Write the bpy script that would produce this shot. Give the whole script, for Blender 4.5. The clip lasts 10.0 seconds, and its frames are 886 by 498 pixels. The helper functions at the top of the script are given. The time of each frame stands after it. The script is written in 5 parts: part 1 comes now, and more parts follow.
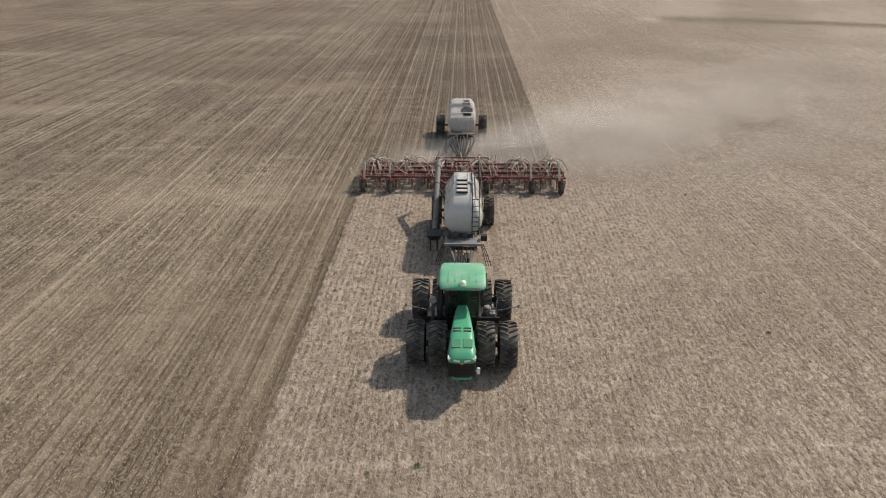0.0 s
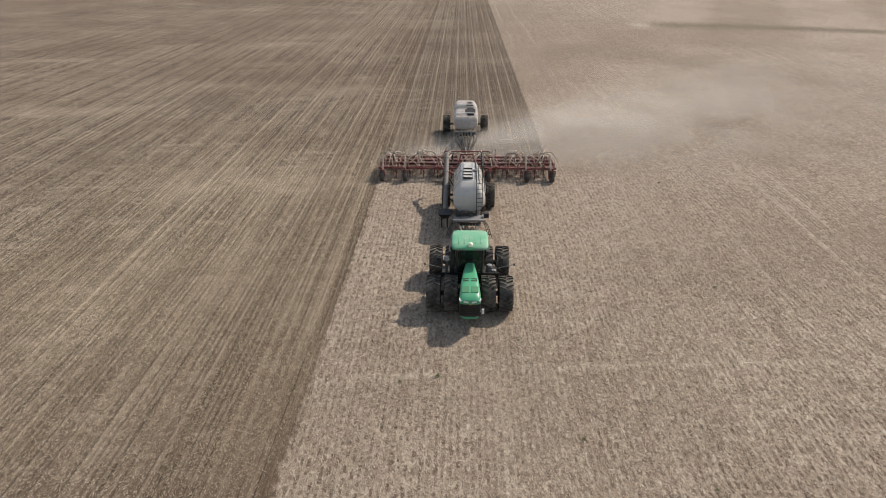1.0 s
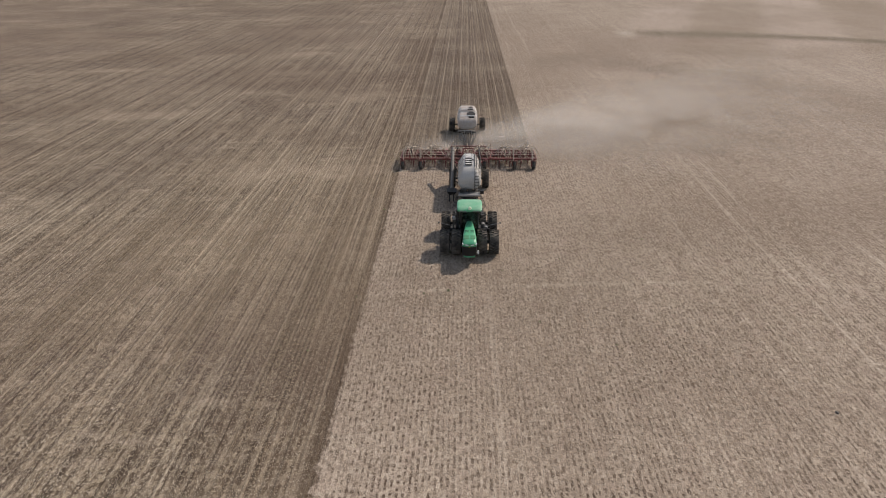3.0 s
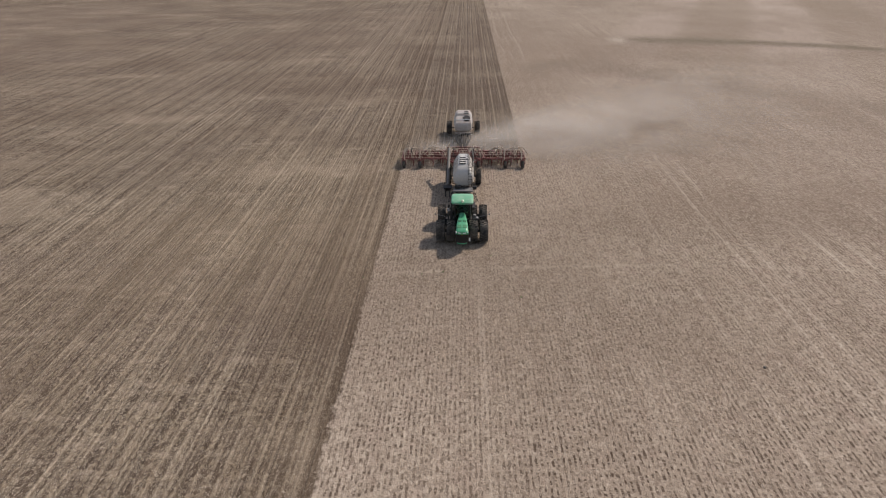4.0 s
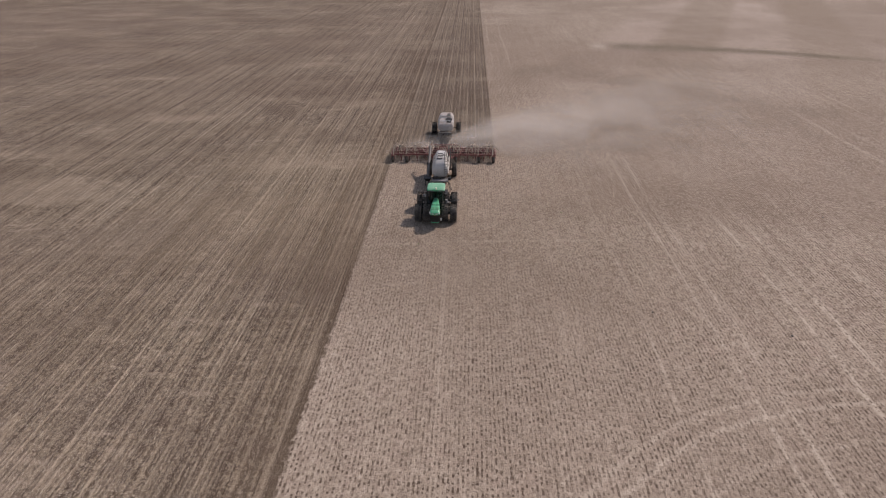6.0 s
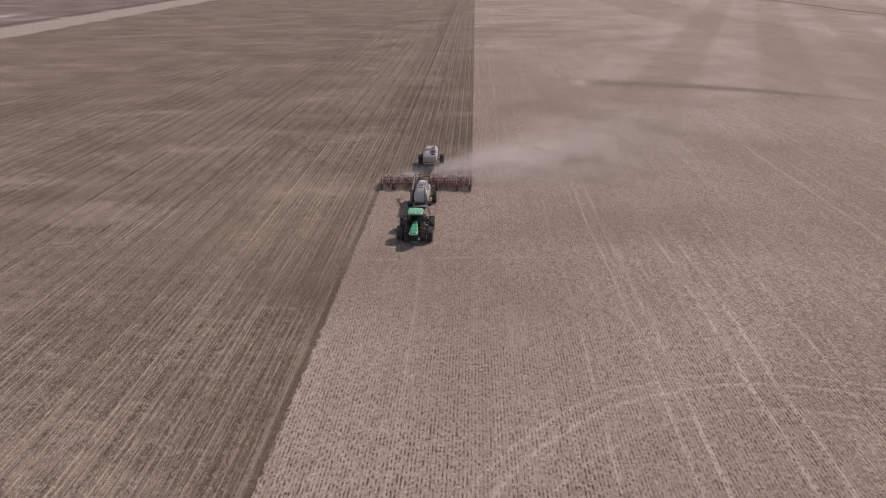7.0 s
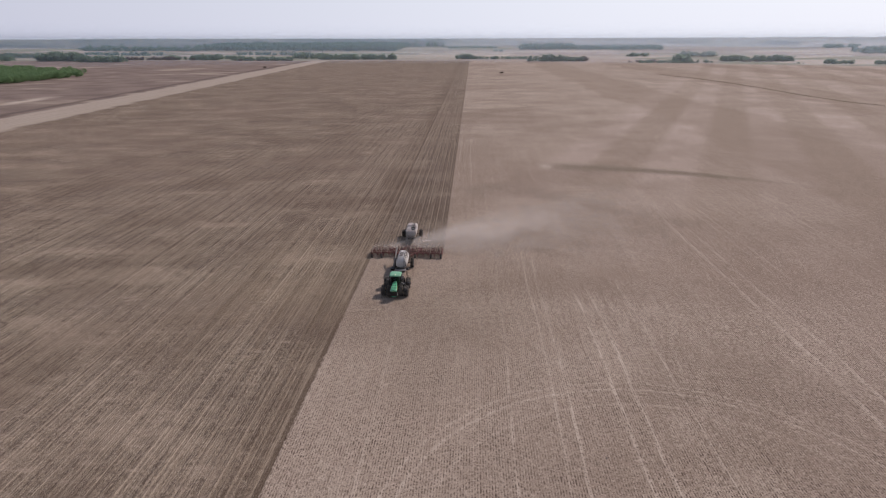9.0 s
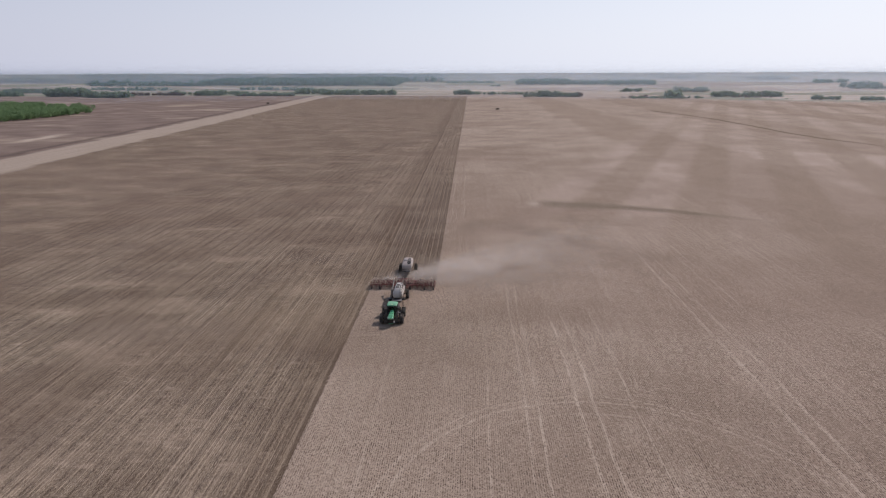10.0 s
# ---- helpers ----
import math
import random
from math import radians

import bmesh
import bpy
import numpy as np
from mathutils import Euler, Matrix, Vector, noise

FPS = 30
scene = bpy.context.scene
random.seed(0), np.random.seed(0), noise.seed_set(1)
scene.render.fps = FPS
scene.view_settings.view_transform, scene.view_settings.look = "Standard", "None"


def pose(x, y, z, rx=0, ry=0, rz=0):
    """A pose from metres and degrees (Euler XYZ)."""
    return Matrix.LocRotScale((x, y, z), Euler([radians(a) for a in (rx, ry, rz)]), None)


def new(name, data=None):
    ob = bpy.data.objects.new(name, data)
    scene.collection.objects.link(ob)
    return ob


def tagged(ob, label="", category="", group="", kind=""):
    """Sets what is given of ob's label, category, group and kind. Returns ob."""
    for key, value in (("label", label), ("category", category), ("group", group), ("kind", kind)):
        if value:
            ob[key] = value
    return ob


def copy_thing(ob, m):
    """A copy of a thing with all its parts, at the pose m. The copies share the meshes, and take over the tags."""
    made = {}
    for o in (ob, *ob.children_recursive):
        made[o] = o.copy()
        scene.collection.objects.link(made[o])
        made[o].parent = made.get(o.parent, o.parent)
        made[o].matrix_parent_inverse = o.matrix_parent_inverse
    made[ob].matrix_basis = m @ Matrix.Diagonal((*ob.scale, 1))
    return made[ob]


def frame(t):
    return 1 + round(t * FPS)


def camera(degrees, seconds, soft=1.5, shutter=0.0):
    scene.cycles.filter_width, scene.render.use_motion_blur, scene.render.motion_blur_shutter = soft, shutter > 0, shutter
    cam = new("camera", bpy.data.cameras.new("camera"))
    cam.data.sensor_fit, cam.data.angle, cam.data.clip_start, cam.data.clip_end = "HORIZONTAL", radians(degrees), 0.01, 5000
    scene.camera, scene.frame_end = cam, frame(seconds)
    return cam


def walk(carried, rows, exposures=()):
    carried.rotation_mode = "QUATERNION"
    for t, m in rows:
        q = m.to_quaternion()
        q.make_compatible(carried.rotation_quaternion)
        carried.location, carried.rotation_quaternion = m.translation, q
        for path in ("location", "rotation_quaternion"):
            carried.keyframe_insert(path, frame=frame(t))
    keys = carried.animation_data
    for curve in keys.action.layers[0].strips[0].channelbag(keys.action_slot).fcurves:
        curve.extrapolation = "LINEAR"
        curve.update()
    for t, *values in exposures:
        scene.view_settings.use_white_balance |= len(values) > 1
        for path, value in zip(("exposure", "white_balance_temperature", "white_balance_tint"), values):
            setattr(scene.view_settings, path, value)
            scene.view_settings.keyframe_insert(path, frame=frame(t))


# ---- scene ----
cam = camera(73.8, 10.0, soft=1.05)
# seconds, eye, yaw, pitch, lean
PATH = [
    (0, -0.19, -20.85, 17.35, 1.74, -28.41, -0.09),
    (0.5, -0.47, -24.42, 18.26, 1.78, -28.32, -0.18),
    (1, -0.61, -28.05, 19.12, 1.79, -28.19, -0.27),
    (1.5, -0.68, -31.82, 20.20, 1.88, -28.19, -0.36),
    (2, -0.70, -35.64, 21.41, 2.01, -28.30, -0.47),
    (2.5, -0.67, -39.47, 22.73, 2.13, -28.42, -0.58),
    (4, 0.25, -49.62, 25.82, 2.39, -28.12, -0.74),
    (4.5, 0.79, -52.53, 27.02, 2.43, -28.28, -0.68),
    (5, 1.49, -55.42, 27.90, 2.48, -28.49, -0.60),
    (5.5, 2.29, -58.31, 28.66, 2.57, -28.78, -0.51),
    (7, 7.58, -72.75, 34.45, 2.94, -25.99, -0.28),
    (7.5, 9.16, -78.79, 36.75, 2.95, -24.37, -0.23),
    (8, 10.68, -84.94, 39.12, 2.90, -22.74, -0.19),
    (8.5, 12.17, -91.28, 41.54, 2.81, -21.10, -0.16),
    (9, 13.48, -97.91, 44.04, 2.74, -19.51, -0.16),
    (9.5, 14.67, -104.71, 46.67, 2.68, -18.02, -0.16),
    (10, 15.77, -111.60, 49.33, 2.64, -16.53, -0.16),
]
EXPOSURES = [(0, 0.39, 6730, 11), (0.8, 0.45, 6760, 12), (1.6, 0.38, 6765, 13), (2.5, 0.29, 6770, 14.5), (4.5, 0.18, 6750, 18), (5.5, 0.13, 6720, 20.5), (7, 0.05, 6575, 27), (8.5, 0.0, 6530, 26), (10, -0.04, 6480, 24)]
walk(cam, [(t, pose(x, y, z, 90 + pitch, 0, yaw) @ pose(0, 0, 0, 0, 0, lean)) for t, x, y, z, yaw, pitch, lean in PATH], EXPOSURES)

# ---------------------------------------------------------------- light
SUN_WAY = Vector((0.80, 0.68, 1.0)).normalized()
world = bpy.data.worlds.new("sky")
scene.world = world
world.use_nodes = True
wn = world.node_tree
sky = wn.nodes.new("ShaderNodeTexSky")
sky.sky_type = "NISHITA"
sky.sun_disc = False
sky.sun_elevation = math.asin(SUN_WAY.z)
sky.sun_rotation = math.atan2(SUN_WAY.x, SUN_WAY.y)
sky.air_density, sky.dust_density, sky.ozone_density = 1.2, 1.5, 1.5
# pale summer haze that thickens towards the horizon all round
wc, ws, wr, wm = (wn.nodes.new(k) for k in ("ShaderNodeTexCoord", "ShaderNodeSeparateXYZ", "ShaderNodeMapRange", "ShaderNodeMix"))
wr.interpolation_type = "SMOOTHSTEP"
wr.inputs[1].default_value, wr.inputs[2].default_value, wr.inputs[3].default_value, wr.inputs[4].default_value = -0.05, 0.55, 0.9, 0.15
wm.data_type = "RGBA"
# and glows on the sun's side
wd, wg, wh = (wn.nodes.new(k) for k in ("ShaderNodeVectorMath", "ShaderNodeMapRange", "ShaderNodeMix"))
wd.operation = "DOT_PRODUCT"
wd.inputs[1].default_value = Vector((SUN_WAY.x, SUN_WAY.y, 0)).normalized()
wg.inputs[1].default_value, wg.inputs[2].default_value = 0.0, 1.0
wh.data_type = "RGBA"
wh.inputs[6].default_value, wh.inputs[7].default_value = (6.5, 7.4, 8.4, 1), (9.5, 11.0, 11.6, 1)
wn.links.new(wc.outputs["Generated"], wd.inputs[0]), wn.links.new(wd.outputs["Value"], wg.inputs[0])
wn.links.new(wg.outputs[0], wh.inputs["Factor"]), wn.links.new(wh.outputs[2], wm.inputs[7])
wn.links.new(wc.outputs["Generated"], ws.inputs[0]), wn.links.new(ws.outputs[2], wr.inputs[0])
wn.links.new(wr.outputs[0], wm.inputs["Factor"]), wn.links.new(sky.outputs[0], wm.inputs[6])
wn.nodes["Background"].inputs["Strength"].default_value = 0.09
wn.links.new(wm.outputs[2], wn.nodes["Background"].inputs["Color"])
sun_data = bpy.data.lights.new("sun", "SUN")
sun_data.energy, sun_data.angle, sun_data.color = 3.0, radians(1.2), (1.0, 0.95, 0.87)
sun = new("sun", sun_data)
sun.matrix_world = Matrix.Translation((0, 0, 60)) @ (-SUN_WAY).to_track_quat("-Z", "Y").to_matrix().to_4x4()

# ---------------------------------------------------------------- materials
class Tree:
    """Short ways to make shader nodes."""

    def __init__(self, name):
        self.mat = bpy.data.materials.new(name)
        self.mat.use_nodes = True
        self.nt = self.mat.node_tree
        self.bsdf = self.nt.nodes["Principled BSDF"]
        self.place = self.node("ShaderNodeTexCoord").outputs["Object"]

    def node(self, kind, **kw):
        n = self.nt.nodes.new(kind)
        for k, v in kw.items():
            if k == "operation":
                n.operation = v
            elif k == "feature":
                n.feature = v
        return n

    def put(self, socket, value):
        if isinstance(value, bpy.types.NodeSocket):
            self.nt.links.new(value, socket)
        elif isinstance(value, tuple) and len(value) == 3 and socket.type == "RGBA":
            socket.default_value = (*value, 1)
        else:
            socket.default_value = value

    def math(self, op, a, b=0.0, c=0.0, clamp=False):
        n = self.node("ShaderNodeMath", operation=op)
        n.use_clamp = clamp
        self.put(n.inputs[0], a), self.put(n.inputs[1], b), self.put(n.inputs[2], c)
        return n.outputs[0]

    def scaled(self, vec, sx, sy, sz, off=(0, 0, 0)):
        n = self.node("ShaderNodeMapping")
        self.put(n.inputs["Vector"], vec)
        n.inputs["Scale"].default_value = (sx, sy, sz)
        n.inputs["Location"].default_value = off
        return n.outputs[0]

    def noise(self, vec, scale=1.0, detail=2.0, rough=0.55, distort=0.0):
        n = self.node("ShaderNodeTexNoise")
        self.put(n.inputs["Vector"], vec)
        n.inputs["Scale"].default_value, n.inputs["Detail"].default_value = scale, detail
        n.inputs["Roughness"].default_value, n.inputs["Distortion"].default_value = rough, distort
        return n.outputs["Fac"]

    def cells(self, vec, scale=1.0):
        n = self.node("ShaderNodeTexVoronoi")
        self.put(n.inputs["Vector"], vec)
        n.inputs["Scale"].default_value = scale
        return n

    def span(self, v, lo, hi, a=0.0, b=1.0, smooth=False):
        n = self.node("ShaderNodeMapRange")
        n.clamp = True
        if smooth:
            n.interpolation_type = "SMOOTHSTEP"
        self.put(n.inputs[0], v)
        n.inputs[1].default_value, n.inputs[2].default_value, n.inputs[3].default_value, n.inputs[4].default_value = lo, hi, a, b
        return n.outputs[0]

    def mix(self, fac, a, b, blend="MIX"):
        n = self.node("ShaderNodeMix")
        n.data_type, n.blend_type = "RGBA", blend
        self.put(n.inputs["Factor"], fac)
        self.put(n.inputs[6], a), self.put(n.inputs[7], b)
        return n.outputs[2]

    def axes(self, vec):
        n = self.node("ShaderNodeSeparateXYZ")
        self.put(n.inputs[0], vec)
        return n.outputs

    def bump(self, height, strength=0.5, distance=0.05):
        n = self.node("ShaderNodeBump")
        self.put(n.inputs["Height"], height)
        self.put(n.inputs["Strength"], strength)
        n.inputs["Distance"].default_value = distance
        self.put(self.bsdf.inputs["Normal"], n.outputs[0])

    def done(self, color, rough=0.6, metal=0.0, spec=0.5):
        self.put(self.bsdf.inputs["Base Color"], color)
        self.put(self.bsdf.inputs["Roughness"], rough)
        self.bsdf.inputs["Metallic"].default_value = metal
        self.bsdf.inputs["Specular IOR Level"].default_value = spec
        return self.mat


def worn(name, color, dusty=(0.33, 0.28, 0.22), dust=0.35, rough=0.45, metal=0.0, scale=1.0, spec=0.5):
    """Paint, rubber or metal with field dust on it, in blotches and fine grain."""
    t = Tree(name)
    big = t.noise(t.place, 1.7 * scale, 4, 0.6)
    fine = t.noise(t.place, 28 * scale, 3, 0.6)
    up = t.axes(t.node("ShaderNodeNewGeometry").outputs["Normal"])[2]
    cover = t.math("MULTIPLY", t.span(big, 0.35, 0.7), t.span(up, -0.4, 0.9, 0.35, 1.0))
    cover = t.math("MULTIPLY", t.math("ADD", cover, t.span(fine, 0.45, 0.75, 0.0, 0.35)), dust, clamp=True)
    shade = t.mix(t.span(fine, 0.3, 0.7), tuple(c * 0.86 for c in color), tuple(min(1, c * 1.1) for c in color))
    t.bump(fine, 0.15, 0.01)
    return t.done(t.mix(cover, shade, dusty), t.math("ADD", rough, t.math("MULTIPLY", cover, 0.4), clamp=True), metal, spec)


M_GREEN = worn("green_paint", (0.048, 0.34, 0.165), dust=0.20, rough=0.3)
M_ROOF = worn("dusty_green_roof_paint", (0.075, 0.36, 0.18), dusty=(0.36, 0.44, 0.33), dust=0.5, rough=0.4)
M_YELLOW = worn("yellow_paint", (0.55, 0.36, 0.02), dust=0.3)
M_RUBBER = worn("dusty_rubber", (0.022, 0.021, 0.021), dusty=(0.30, 0.255, 0.20), dust=0.68, rough=0.85, spec=0.2)
M_BLACK = worn("black_plastic", (0.016, 0.016, 0.016), dusty=(0.13, 0.11, 0.09), dust=0.28, rough=0.6, spec=0.3)
M_DARK = worn("dark_cast_iron", (0.035, 0.035, 0.032), dusty=(0.18, 0.15, 0.12), dust=0.4, rough=0.7, spec=0.3)
M_GREY = worn("grey_tank_paint", (0.50, 0.475, 0.43), dusty=(0.40, 0.34, 0.275), dust=0.42, rough=0.22)
M_WHITE = worn("off_white_paint", (0.43, 0.385, 0.34), dusty=(0.27, 0.205, 0.155), dust=0.8, rough=0.38, scale=1.6)
M_AUGER = worn("auger_paint", (0.12, 0.11, 0.098), dusty=(0.26, 0.22, 0.17), dust=0.45, rough=0.6)
M_STEEL = worn("galvanised_steel", (0.22, 0.22, 0.215), dust=0.45, rough=0.5, metal=0.3)
M_RED = worn("dark_red_paint", (0.16, 0.026, 0.024), dusty=(0.25, 0.18, 0.14), dust=0.55, rough=0.5)
M_HOSE = worn("pale_hose", (0.47, 0.385, 0.29), dusty=(0.33, 0.255, 0.185), dust=0.6, rough=0.6)
M_LAMP = worn("lamp_lens", (0.75, 0.76, 0.74), dust=0.15, rough=0.15)
M_BEACON = worn("amber_lens", (0.82, 0.88, 0.62), dust=0.1, rough=0.2)
M_STONE = worn("field_stone", (0.10, 0.09, 0.08), dust=0.4, rough=0.9)
M_SEAT = worn("seat_cloth", (0.03, 0.03, 0.03), dust=0.2, rough=0.9)


def glass_material():
    t = Tree("tinted_glass")
    t.bsdf.inputs["Transmission Weight"].default_value = 0.9
    t.bsdf.inputs["IOR"].default_value = 1.3
    return t.done((0.10, 0.14, 0.12), 0.03)


M_GLASS = glass_material()

SWATH = 7.7          # half the width of the drilled strip
DRILL_Y = 22.0       # where the openers enter the ground


def ground_material():
    t = Tree("field_soil_and_stubble")
    P = t.place
    x, y, _ = t.axes(P)
    # drilled soil: everything beyond the left edge of the strip, and the strip behind the drill
    wob = t.math("MULTIPLY", t.math("SUBTRACT", t.noise(t.scaled(P, 1.2, 0.8, 1), 1.6, 5, 0.65), 0.5), 1.3)
    xe = t.math("ADD", x, wob)
    left = t.span(xe, -SWATH - 0.15, -SWATH + 0.15, 1, 0)
    behind = t.math("MULTIPLY", t.span(xe, SWATH - 0.15, SWATH + 0.15, 1, 0), t.span(t.math("ADD", y, wob), DRILL_Y - 0.8, DRILL_Y + 1.0))
    drilled = t.math("MAXIMUM", left, behind)

    # grain: chips of straw and soil, soft clods, and painted shade between straws
    chips = t.cells(t.scaled(P, 13, 8, 0), 1.0)
    c1, c2, _ = t.axes(chips.outputs["Color"])
    fine = t.cells(t.scaled(P, 31, 20, 0, (3, 7, 0)), 1.0)
    f1, f2, _ = t.axes(fine.outputs["Color"])
    lumps = t.cells(t.scaled(P, 4.3, 2.6, 0, (1, 5, 0)), 1.0)
    l1, l2, _ = t.axes(lumps.outputs["Color"])
    speck = t.cells(t.scaled(P, 6.1, 4.6, 0, (8, 4, 0)), 1.0)
    s1, s2, _ = t.axes(speck.outputs["Color"])
    clod = t.noise(t.scaled(P, 9, 6, 3, (11, 2, 0)), 1.0, 3, 0.65)
    mid = t.noise(t.scaled(P, 0.9, 0.5, 1, (5, 1, 0)), 1.0, 4, 0.6)
    broad = t.noise(t.scaled(P, 0.030, 0.038, 1, (2, 9, 0)), 1.0, 4, 0.55)
    vast = t.noise(t.scaled(P, 0.010, 0.013, 1, (7, 3, 0)), 1.0, 3, 0.5)

    # seed rows: each row of a given width has its own run of light and dark
    xr = t.math("ADD", x, t.math("MULTIPLY", mid, 0.10))

    def rows(width, ky, seed, detail=2):
        k = t.math("FLOOR", t.math("DIVIDE", xr, width))
        n = t.node("ShaderNodeCombineXYZ")
        t.put(n.inputs[0], t.math("ADD", t.math("MULTIPLY", k, 3.173), seed)), t.put(n.inputs[1], t.math("MULTIPLY", y, ky))
        return t.noise(n.outputs[0], 1.0, detail, 0.6)

    gap = t.math("SINE", t.math("MULTIPLY", xr, 2 * math.pi / 0.305))
    jog = t.noise(t.scaled(P, 2.3, 1.9, 1, (13, 17, 0)), 1.0, 2, 0.6)
    uneven = t.math("ADD", gap, t.math("MULTIPLY", t.math("SUBTRACT", jog, 0.5), 5.0))
    # dark dashes: the shadow side of each straw row, put into the colour
    dash = t.math("MULTIPLY", t.span(uneven, -0.1, 0.6), t.span(rows(0.305, 2.6, 5, 3), 0.46, 0.56))
    lane = t.noise(t.scaled(P, 0.42, 0.012, 1, (9, 5, 0)), 1.0, 3, 0.6)
    stub = t.mix(c1, (0.21, 0.155, 0.11), (0.455, 0.365, 0.28))
    stub = t.mix(t.span(c2, 0.62, 0.80, 0, 0.85), stub, (0.60, 0.505, 0.395))
    stub = t.mix(t.span(f1, 0.70, 0.85, 0, 0.6), stub, (0.13, 0.095, 0.068))
    stub = t.mix(t.span(f2, 0.80, 0.90, 0, 0.8), stub, (0.72, 0.63, 0.50))
    stub = t.mix(t.span(clod, 0.56, 0.66, 0, 0.55), stub, (0.14, 0.103, 0.075))
    hue = t.noise(t.scaled(P, 0.7, 0.5, 1, (21, 8, 0)), 1.0, 3, 0.6)
    stub = t.mix(t.span(hue, 0.55, 0.68, 0, 0.18), stub, (0.27, 0.25, 0.15))
    stub = t.mix(t.span(hue, 0.48, 0.38, 0, 0.34), stub, (0.38, 0.265, 0.22))
    stub = t.mix(t.span(l1, 0.66, 0.80, 0, 0.5), stub, (0.135, 0.10, 0.072))
    stub = t.mix(t.span(l2, 0.72, 0.84, 0, 0.5), stub, (0.55, 0.46, 0.35))
    longer = t.math("MULTIPLY", t.span(gap, -0.2, 0.6), t.span(rows(0.305, 0.25, 61), 0.50, 0.56))
    stub = t.mix(t.math("MULTIPLY", longer, 0.3), stub, (0.14, 0.103, 0.073))
    stub = t.mix(t.span(rows(0.305, 0.05, 11), 0.48, 0.58, 0, 0.25), stub, (0.52, 0.44, 0.34))
    stub = t.mix(t.span(mid, 0.44, 0.62, 0, 0.30), stub, (0.21, 0.16, 0.115))
    stub_rows = rows(0.61, 0.006, 81, 3)
    stub = t.mix(t.span(stub_rows, 0.54, 0.58, 0, 0.16), stub, (0.19, 0.14, 0.10))
    stub = t.mix(t.span(stub_rows, 0.42, 0.38, 0, 0.16), stub, (0.56, 0.465, 0.365))
    # passes of the combine: broad bands 20 m wide
    shift = t.math("MULTIPLY", t.math("SUBTRACT", broad, 0.5), 2.0)
    slant = t.math("ADD", t.math("SUBTRACT", t.math("MULTIPLY", x, 0.9252), t.math("MULTIPLY", y, 0.3795)), t.math("MULTIPLY", shift, 1.2))
    band = t.math("SINE", t.math("MULTIPLY", t.math("SUBTRACT", slant, 25.5), 2 * math.pi / 37.4))
    there = t.math("MULTIPLY", t.span(slant, -14, -4), t.span(y, 45, 120, 0.2, 1))
    there = t.math("MULTIPLY", there, t.math("MULTIPLY", t.span(vast, 0.40, 0.58, 1.0, 0.55), t.span(y, 200, 480, 1.0, 0.55)))
    stub = t.mix(t.math("MULTIPLY", t.math("MULTIPLY", t.span(band, -0.35, 0.35), 0.52), there), stub, (0.50, 0.405, 0.335))
    stub = t.mix(t.math("MULTIPLY", t.math("MULTIPLY", t.span(band, -0.35, 0.35, 1, 0), 0.32), there), stub, (0.22, 0.162, 0.113))
    band2 = t.math("SINE", t.math("MULTIPLY", t.math("ADD", x, t.math("MULTIPLY", vast, 60)), 2 * math.pi / 147))
    stub = t.mix(t.math("MULTIPLY", t.span(band2, 0.1, 0.4), t.span(x, 25, 90, 0, 0.36)), stub, (0.20, 0.145, 0.095))
    stub = t.mix(t.math("MULTIPLY", t.span(broad, 0.44, 0.60), t.span(x, 40, 120, 0.46, 0.22)), stub, (0.19, 0.142, 0.10))
    stub = t.mix(t.math("MULTIPLY", t.span(vast, 0.50, 0.62), t.span(x, 40, 120, 0.42, 0.25)), stub, (0.20, 0.146, 0.104))
    # wheel tracks that run with the rows
    worn_in = t.noise(t.scaled(P, 0.8, 0.10, 1, (6, 2, 0)), 1.0, 3, 0.6)
    for cx, gap_w, w, k, y0, y1 in ((25.65, 1.9, 0.26, 0.46, -300, 25), (34.3, 2.6, 0.34, 0.62, -60, 6), (41.7, 0.0, 0.24, 0.46, -300, 10), (65.5, 3.6, 0.50, 0.52, -300, 45), (64.0, 0.0, 0.3, 0.4, -300, 60),
                                    (19.0, 0.0, 0.24, 0.34, -300, 40), (1.7, 0.0, 0.34, 0.24, -300, 0), (75.0, 2.0, 0.3, 0.36, -300, 60), (97.0, 2.2, 0.45, 0.26, -300, 70), (11.5, 4.2, 0.36, 0.26, 92, 190)):
        off = t.math("ABSOLUTE", t.math("SUBTRACT", t.math("ABSOLUTE", t.math("SUBTRACT", t.math("ADD", x, shift), cx)), gap_w / 2))
        line = t.math("MULTIPLY", t.span(off, w * 0.3, w * 0.95, k * 1.3, 0), t.span(worn_in, 0.36, 0.58, 0.15, 1.0))
        line = t.math("MULTIPLY", line, t.math("MULTIPLY", t.span(y, y0 - 6, y0 + 6), t.span(y, y1 - 8, y1 + 8, 1, 0)), clamp=True)
        stub = t.mix(line, stub, (0.58, 0.49, 0.385))
    # tracks of a turning machine, in an arc
    ring = t.math("SQRT", t.math("ADD", t.math("POWER", t.math("SUBTRACT", x, 34), 2), t.math("POWER", t.math("ADD", y, 58), 2)))
    for rr, k in ((25.6, 0.28), (29.0, 0.52), (30.6, 0.42)):
        off = t.math("ABSOLUTE", t.math("SUBTRACT", ring, t.math("ADD", rr, shift)))
        stub = t.mix(t.math("MULTIPLY", t.span(off, 0.08, 0.34, k, 0), t.span(worn_in, 0.38, 0.6, 0.35, 1.0)), stub, (0.58, 0.49, 0.385))
    patchy_n = t.noise(t.scaled(P, 0.22, 0.5, 1, (19, 2, 0)), 1.0, 4, 0.65)
